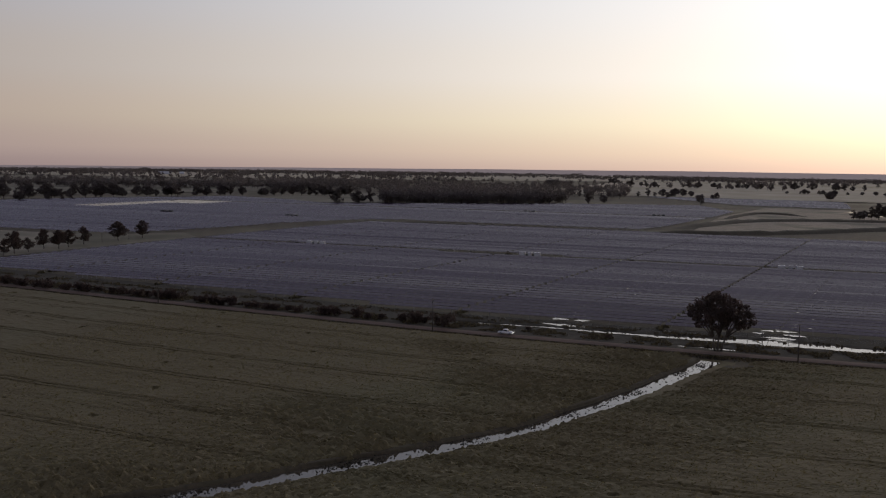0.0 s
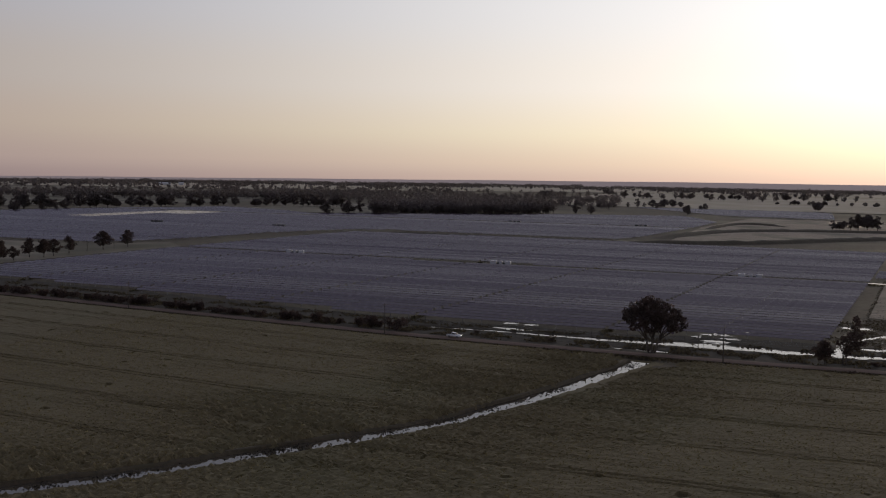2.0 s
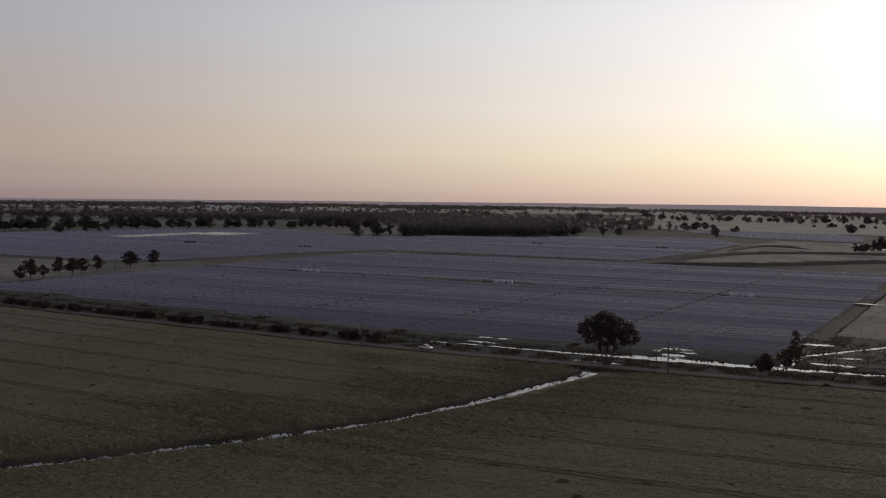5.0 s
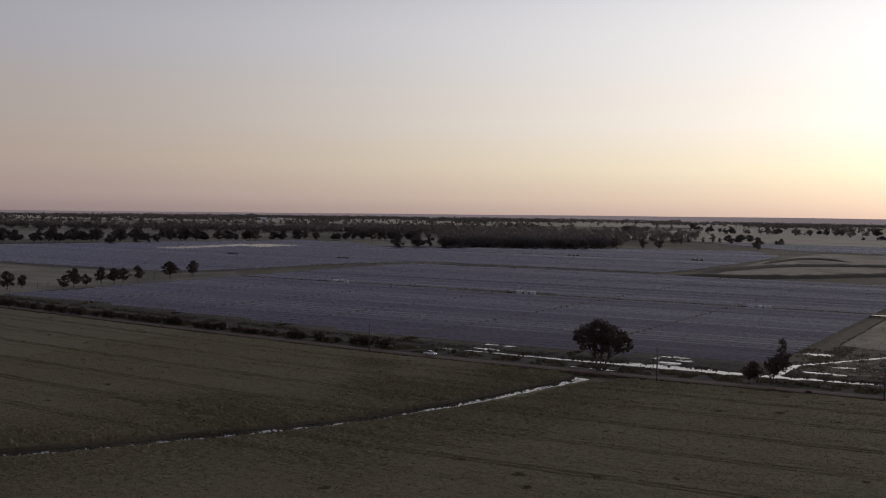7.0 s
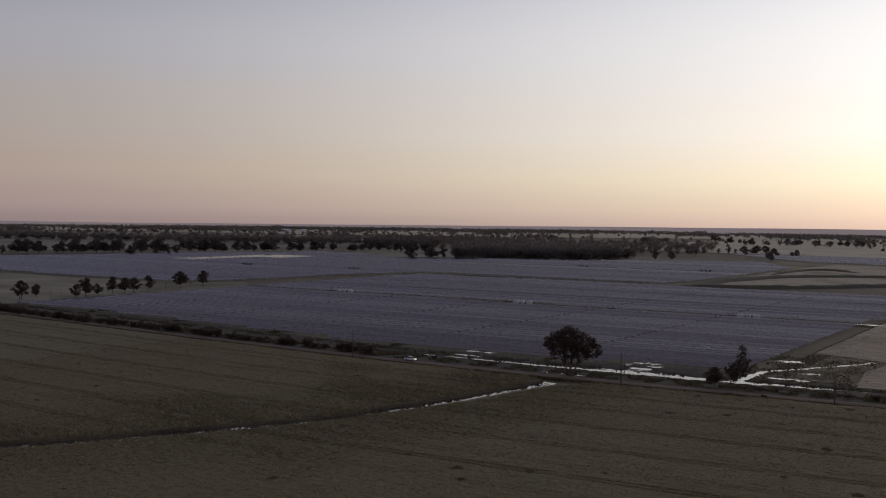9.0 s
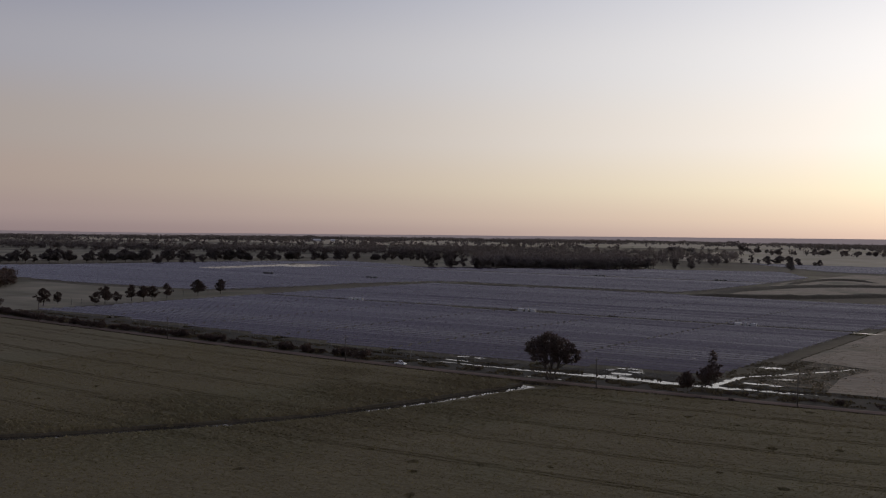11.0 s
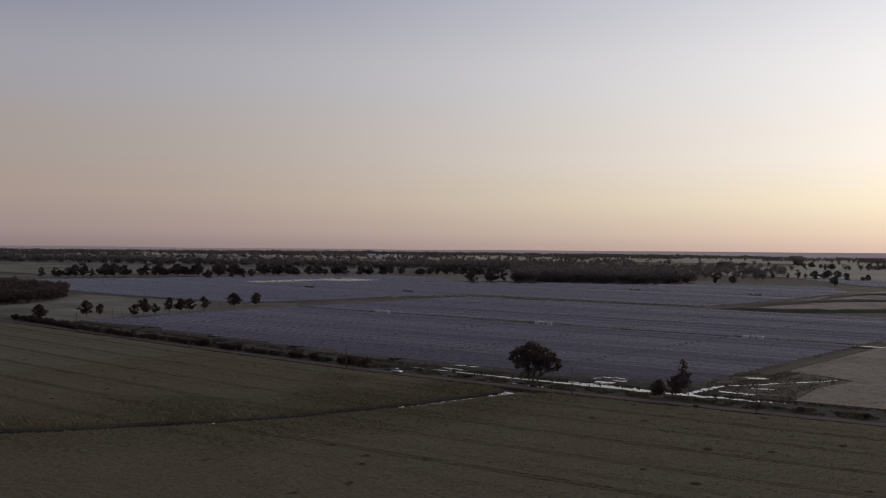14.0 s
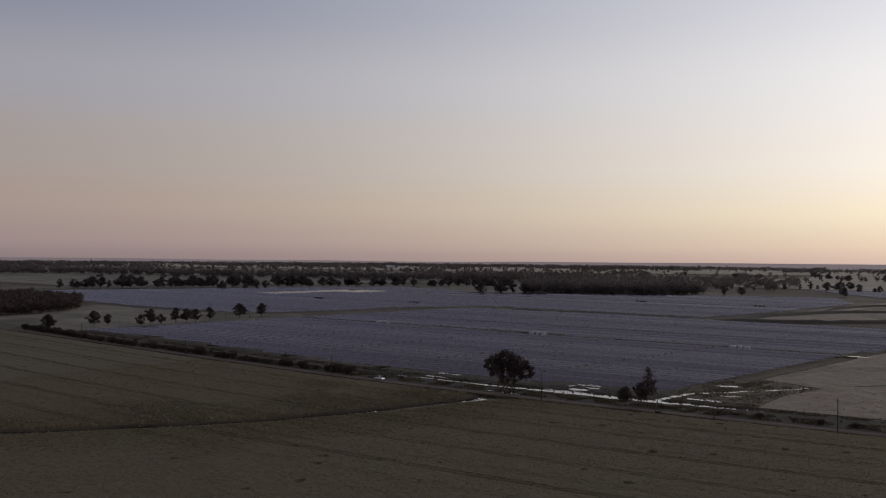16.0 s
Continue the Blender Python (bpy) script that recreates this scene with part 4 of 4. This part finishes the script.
TALL_CROWN = [(0, 0, 4.6, 1.9, 0.8), (2.5, 0.8, 5.0, 2.1, 0.8), (4.2, -0.3, 6.0, 1.5, 0.8), (0.3, -0.8, 7.0, 1.8, 0.8), (2.8, 0.4, 7.8, 1.9, 0.8), (4.5, 0.2, 8.3, 1.1, 0.8), (2.5, 0, 9.9, 1.3, 0.9), (3.2, 0.2, 11.6, 1.2, 0.9), (2.2, -0.2, 12.5, 0.9, 0.9), (-1.4, 0.3, 5.8, 1.2, 0.8), (1.4, 1.2, 3.2, 1.2, 0.8)]
SMALL_CROWN = [(0, 0, 4.0, 1.9, 0.9), (-1.5, 0.5, 3.4, 1.5, 0.9), (1.6, -0.4, 3.6, 1.5, 0.9), (0.1, 0.7, 5.3, 1.4, 0.9), (-0.8, -0.6, 2.4, 1.3, 0.8), (1.0, 0.5, 2.3, 1.3, 0.8)]
GUM = [tree_meshes(31 + k, 11.5, w, 2.2, n, 75, 0.27, M_LEAF) for k, (w, n) in enumerate(((12.0, 22), (10.0, 18), (11.2, 20)))]
tree("gum_tree", 20.6, 267.5, tree_meshes(77, 12.8, 8.6, 1.8, TALL_CROWN, 125, 0.24, M_LEAF, 2), "tall open gum tree leaning over the ditch water", rz=28)
tree("small_tree", 15.2, 266.5, tree_meshes(78, 6.8, 6.2, 0.6, SMALL_CROWN, 150, 0.24, M_LEAF, 2), "small dense round tree at the water's edge", rz=10)
ROWTREES = [(-381.9, 456.0, 0.95, 2), (-380.7, 433.8, 1, 0), (-379.7, 406.1, 0.9, 1), (-375.4, 390.2, 0.85, 2), (-373.9, 381.7, 0.88, 0), (-378.6, 376.4, 0.95, 1), (-373.2, 361.1, 0.66, 1), (-373.3, 352.4, 1, 0), (-367.5, 340.4, 0.75, 1), (-391.3, 332.8, 0.7, 2), (-389.2, 321.4, 0.95, 2), (-386.1, 288.3, 0.9, 0)]
for j, (x, y, s, k) in enumerate(ROWTREES):
    tree("gum_tree", x, y, GUM[k], "slender gum tree with a tufted crown in the paddock", group="row of paddock trees", scale=s, rz=77 * j)
for x, y, s in ((-380, 420, 0.85), (-381, 443, 0.8), (-382, 342, 0.5), (-383, 336, 0.55)):
    bm = bmesh.new()
    r = np.random.default_rng(int(-x + y))
    tube(bm, [(0, 0, -0.2), (0.1, 0, 4), (0, 0.1, 8)], [0.16, 0.11, 0.05], 7)
    limbs(bm, r, (0.05, 0, 3.5), [(1.2, 0.3, 7.5), (-1.1, 0.5, 8), (0.4, -1.0, 9)], 0.07)
    dead = thing("dead_tree", x, y, 0.0, 0, "thin bare dead tree beside the paddock trees", "tree", "bare paddock trees")
    dead.scale = (s, s, s)
    part("trunk", bm_mesh("trunk", bm, M_BARK, True), dead)

# roadside bushes
def bush_meshes(seed, wide, high):
    rng = np.random.default_rng(seed)
    blobs = [(wide * 0.28 * rng.normal(), wide * 0.2 * rng.normal(), high * rng.uniform(0.35, 0.62), high * rng.uniform(0.3, 0.42), 0.9) for _ in range(7)]
    v, f = leaf_quads(rng, blob_points(rng, blobs, 170), 0.2)
    bm = bmesh.new()
    for b in blobs:
        tube(bm, [(0.1 * b[0], 0.1 * b[1], -0.1), (0.5 * b[0], 0.5 * b[1], 0.5 * b[2]), b[:3]], [0.07, 0.05, 0.02], 5)
    return bm_mesh("trunk", bm, M_BARK, True), mesh_np("crown", v, f, M_LEAF)


BUSH = [bush_meshes(90 + k, w, h) for k, (w, h) in enumerate(((4.2, 3.0), (3.2, 2.2), (5.0, 2.6)))]
BX = [-428, -366, -322, -272, -240, -213, -190, -157, -127, -108]
BY = [286, 282, 274, 269.5, 269.5, 268.5, 266.5, 264.8, 264, 262.8]
rng = np.random.default_rng(14)
x = -404.0
while x < -112:
    tall = rng.choice([0.7, 0.95, 1.15, 1.35], p=[0.2, 0.3, 0.3, 0.2]) if x > -330 else rng.uniform(0.9, 1.35)
    tree("bush", x, float(np.interp(x, BX, BY)) + rng.normal(0, 0.7), BUSH[int(rng.integers(3))], "dark dense bush in the roadside scrub", "bush", "roadside bushes", scale=float(tall), rz=float(rng.uniform(0, 360)))
    x += rng.uniform(1.6, 3.4) if x < -330 else rng.choice([2.6, 4.5, 8.0], p=[0.45, 0.35, 0.2]) * rng.uniform(0.8, 1.2)
for x, y, s in ((-213, 268.2, 1.35), (-193, 266.6, 1.45), (-186, 266, 1.3), (-172, 265, 1.0), (-118, 263.6, 1.35), (-109, 262.8, 1.7), (-60, 266, 0.5), (-84, 267, 0.45), (-12, 268, 0.4), (28, 269, 0.5), (33, 270, 0.4), (47, 271, 0.55), (52, 271.5, 0.5), (60, 272, 0.6), (70, 273, 0.5), (78, 274, 0.6), (88, 274.5, 0.6), (98, 275.5, 0.55), (23, 256.0, 0.35), (32, 256.5, 0.45)):
    tree("bush", x, y, BUSH[int(s * 100) % 3], "dark dense bush in the roadside scrub", "bush", "roadside bushes", scale=s, rz=s * 900)

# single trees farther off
FARKIND = [tree_meshes(140 + k, 13.5, w, 1.8, n, 34, 0.5, M_LEAF_HAZED) for k, (w, n) in enumerate(((14, 17), (17, 20), (11.5, 15), (15, 15)))]
SINGLES = [(-487, 882, 1.15), (-470, 897, 1.1), (-466, 915, 1.2), (-440, 905, 1.1), (-305, 1040, 1.2), (-300, 1056, 0.9), (-266, 1062, 1.2), (-255, 1085, 0.8), (-154, 1140, 0.95), (-19, 1384, 1.0), (6.8, 929, 0.7), (16, 940, 0.65), (28, 944, 1.15), (36, 950, 1.1), (44, 948, 1.0), (-595, 1040, 1.1), (-312, 1030, 1.0), (12, 934, 0.6), (22, 946, 0.9)]
for j, (x, y, s) in enumerate(SINGLES):
    tree("paddock_tree", x, y, FARKIND[j % 4], "dark broad-crowned tree standing alone in a paddock", group="scattered paddock trees", scale=s, rz=50 * j)
ROWS_OF_TREES = [([(-900, 596), (-850, 705), (-788, 805), (-752, 868), (-722, 916), (-680, 975), (-632, 1030), (-560, 1065)], 7.5, 1.15), ([(-312, 1262), (-276, 1304), (-190, 1385)], 11, 0.85), ([(-214, 1290), (-145, 1318)], 9, 0.7), ([(-84, 1630), (40, 1645), (260, 1650)], 11, 0.55), ([(-256, 1890), (-190, 1900), (-119, 1960)], 11, 0.8), ([(-760, 724), (-752, 800)], 13, 0.9), ([(-905, 770), (-850, 850), (-800, 930)], 16, 1.0), ([(-470, 2040), (-323, 1790), (-160, 1830), (60, 1900)], 17, 1.0)]
rng = np.random.default_rng(33)
for line, gap, s in ROWS_OF_TREES:
    for (ax, ay), (bx, by) in zip(line, line[1:]):
        n = max(1, int(math.hypot(bx - ax, by - ay) / gap))
        for k in range(n):
            if rng.random() < 0.24:
                continue
            f = (k + rng.uniform(-0.3, 0.3)) / n
            tree("paddock_tree", ax + (bx - ax) * f + rng.normal(0, 2.5), ay + (by - ay) * f + rng.normal(0, 2.5), FARKIND[int(rng.integers(4))], "dark broad-crowned tree in a row along a field edge", group="field edge trees", scale=float(s * rng.uniform(0.6, 1.2)), rz=float(rng.uniform(0, 360)), wide=float(rng.uniform(0.9, 1.25)))


# ---- woods ----
def woodland(name, places, label, seed, high=14.0, pieces=46, leaf=1.5, mat=None):
    """Many standing trees as one: stems and ragged crowns of leaf sprays."""
    rng = np.random.default_rng(seed)
    p = np.asarray(places, float)
    n = len(p)
    h = high * rng.uniform(0.65, 1.25, n)
    z0 = ground_z(p[:, 0], p[:, 1])
    d = rng.normal(size=(n, pieces, 3))
    d /= np.linalg.norm(d, axis=2)[..., None]
    d *= rng.uniform(0.55, 1.0, (n, pieces, 1))
    lob = rng.normal(size=(n, 5, 3)) * 0.35
    d = d * 0.62 + lob[np.arange(n)[:, None], rng.integers(0, 5, (n, pieces))]
    c = np.empty((n, pieces, 3))
    c[..., 0] = p[:, None, 0] + d[..., 0] * h[:, None] * 0.42
    c[..., 1] = p[:, None, 1] + d[..., 1] * h[:, None] * 0.42
    c[..., 2] = z0[:, None] + h[:, None] * (0.60 + 0.36 * d[..., 2])
    v, f = leaf_quads(rng, c.reshape(-1, 3), leaf)
    w = 0.02 * h
    stems = np.stack([np.stack([p[:, 0] + sx * w, p[:, 1] + sy * w, z0 - 0.5 + t * (h * 0.7 + 0.5)], 1) for t in (0, 1) for sx, sy in ((-1, 0), (0.5, -0.87), (0.5, 0.87))], 1)
    q = np.array([(0, 1, 4, 3), (1, 2, 5, 4), (2, 0, 3, 5)])
    sf = (np.arange(n)[:, None, None] * 6 + q).reshape(-1, 4) + len(v)
    ob = new(name, mesh_np(name, np.concatenate([v, stems.reshape(-1, 3)]), np.concatenate([f, sf]), mat or M_LEAF_HAZED))
    return tagged(ob, label, "woodland", kind="stuff")


def scatter(rng, poly, gap):
    o = np.array(poly)
    lo, hi = o.min(0), o.max(0)
    n = int((hi - lo).prod() / gap**2)
    p = rng.uniform(lo, hi, (n, 2))
    return [tuple(q) for q in p if inside(q[0], q[1], [tuple(c) for c in poly])]


rng = np.random.default_rng(55)
woodland("plantation", scatter(rng, [(-517, 322), (-520, 366), (-556, 412), (-650, 468), (-740, 468), (-740, 322)], 4.5), "dense dark plantation block beside the road", 61, 8.5, 110, 0.75, M_LEAF)
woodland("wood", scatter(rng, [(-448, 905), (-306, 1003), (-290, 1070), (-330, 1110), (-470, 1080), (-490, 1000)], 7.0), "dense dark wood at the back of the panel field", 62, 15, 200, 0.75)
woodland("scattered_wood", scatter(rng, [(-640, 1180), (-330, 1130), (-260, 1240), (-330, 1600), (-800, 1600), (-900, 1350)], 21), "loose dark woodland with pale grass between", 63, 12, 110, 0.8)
long_wood = [(r * math.sin(radians(a)), r * math.cos(radians(a))) for a, r in ((-64, 1850), (-54, 1640), (-45, 1470), (-36, 1420), (-29, 1440), (-27, 1700), (-36, 1560), (-45, 1590), (-54, 1760), (-64, 1980))]
woodland("long_wood", scatter(rng, long_wood, 11.5), "long dense dark wood across the plain, leaves paled for haze", 66, 12.5, 90, 1.0)
far = []
for k in range(300):
    a = radians(rng.uniform(-76, 24))
    r = 1550 * (4700 / 1550) ** rng.uniform(0, 1) ** 0.8
    cx0, cy0 = r * math.sin(a), r * math.cos(a)
    if a > radians(-22) and (r < 1750 or rng.random() < 0.45):
        continue
    n = int(rng.uniform(5, 30))
    L, W = rng.uniform(60, 420), rng.uniform(6, 30)
    turn = radians(rng.choice([2, 2, 2, 92]) + rng.normal(0, 6))
    u, w = rng.uniform(-0.5, 0.5, n) * L, rng.normal(0, 0.4, n) * W
    far += list(zip(cx0 + u * math.cos(turn) - w * math.sin(turn), cy0 + u * math.sin(turn) + w * math.cos(turn)))
far = [p for p in far if math.hypot(*p) < 4880 and not (inside(p[0], p[1], MIDDLE) or inside(p[0], p[1], NORTH))]
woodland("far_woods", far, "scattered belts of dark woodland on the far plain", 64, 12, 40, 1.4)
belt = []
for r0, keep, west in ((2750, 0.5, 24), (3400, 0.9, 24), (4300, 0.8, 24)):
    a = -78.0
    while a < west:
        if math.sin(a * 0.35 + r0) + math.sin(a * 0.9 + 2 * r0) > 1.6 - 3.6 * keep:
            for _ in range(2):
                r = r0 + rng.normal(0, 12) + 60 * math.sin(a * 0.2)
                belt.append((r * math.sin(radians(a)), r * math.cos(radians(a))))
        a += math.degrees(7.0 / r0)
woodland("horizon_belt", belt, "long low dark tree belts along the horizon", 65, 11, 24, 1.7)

# low rise that closes the plain; its own glow stands in for haze
M_RISE = material("haze_glow_distance", (0.10, 0.09, 0.10), (0.12, 0.105, 0.115), 0.004, 1.0, 0.0, 0.0008, spec=0.0)
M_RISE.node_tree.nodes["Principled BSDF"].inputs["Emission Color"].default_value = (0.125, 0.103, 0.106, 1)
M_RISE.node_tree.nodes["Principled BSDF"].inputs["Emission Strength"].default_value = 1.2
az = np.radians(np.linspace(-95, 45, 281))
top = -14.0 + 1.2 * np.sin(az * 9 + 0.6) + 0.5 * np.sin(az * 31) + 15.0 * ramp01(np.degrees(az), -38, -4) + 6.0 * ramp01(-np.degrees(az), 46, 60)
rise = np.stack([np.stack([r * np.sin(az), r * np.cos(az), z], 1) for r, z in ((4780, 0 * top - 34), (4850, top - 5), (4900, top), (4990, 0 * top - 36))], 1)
tagged(new("backdrop", mesh_np("backdrop", rise.reshape(-1, 3), grid_faces(np.arange(rise.shape[0] * 4).reshape(-1, 4)), M_RISE, True)), "low rise along the horizon, haze put in as blue-grey glow", "horizon", kind="structure")


# ---- far farm sheds ----
def farm_shed(x, y, long, rz):
    sh = thing("farm_shed", x, y, gz(x, y) + 1.0, rz, "long white farm shed among far trees", "shed", "far farm sheds")
    part("wall", box_mesh("wall", M_WHITE, -long / 2, long / 2, -6, 6, -1.5, 4.5), sh, "white sheet metal walls")
    bm = bmesh.new()
    a = [bm.verts.new((-long / 2 - 0.4, py, pz)) for py, pz in ((-6.5, 4.4), (0, 6.8), (6.5, 4.4), (0, 6.4))]
    b = [bm.verts.new((long / 2 + 0.4, v.co.y, v.co.z)) for v in a]
    bm.faces.new(a), bm.faces.new(b[::-1])
    for k in range(4):
        bm.faces.new((a[k], a[(k + 1) % 4], b[(k + 1) % 4], b[k]))
    bmesh.ops.recalc_face_normals(bm, faces=bm.faces)
    part("roof", bm_mesh("roof", bm, M_WHITE), sh, "pale metal roof")


for x, y, long in ((-1655, 2075, 22), (-1690, 2090, 16), (-1630, 2105, 12)):
    farm_shed(x, y, long, 35)

# ---- crop blades ----
rng = np.random.default_rng(70)
n = 230000
bx = rng.uniform(-190, 170, n)
bv = -7.5 - 205 * rng.uniform(0, 1, n)
by = road_y(bx) + bv
bz = crop_height(bx, by)
keep = bz > 0.35
grass("crop_heads", np.stack([bx, by, bz - 0.06], 1)[keep], 0.19, "leaning leaves of the green crop", M_BLADE, 0.14, seed=9, lean=0.9)
# weeds and debris floating in the channel
n = 3200
s = rng.uniform(0, 1, n)
k = np.minimum((s * (len(CHANNEL) - 1)).astype(int), len(CHANNEL) - 2)
f = s * (len(CHANNEL) - 1) - k
pp = CHANNEL[k] + (CHANNEL[k + 1] - CHANNEL[k]) * f[:, None]
gaps = wave(pp[:, 0], pp[:, 1], 71, 18.0)
pp = (pp + rng.normal(0, 1.1, (n, 2)))[(gaps > 0.25) | (rng.random(n) < 0.12)]
grass("channel_weeds", np.concatenate([pp, np.full((len(pp), 1), -0.20)], 1), 0.16, "dark tufts of weed standing in the channel", M_MUD, 0.20, seed=10)
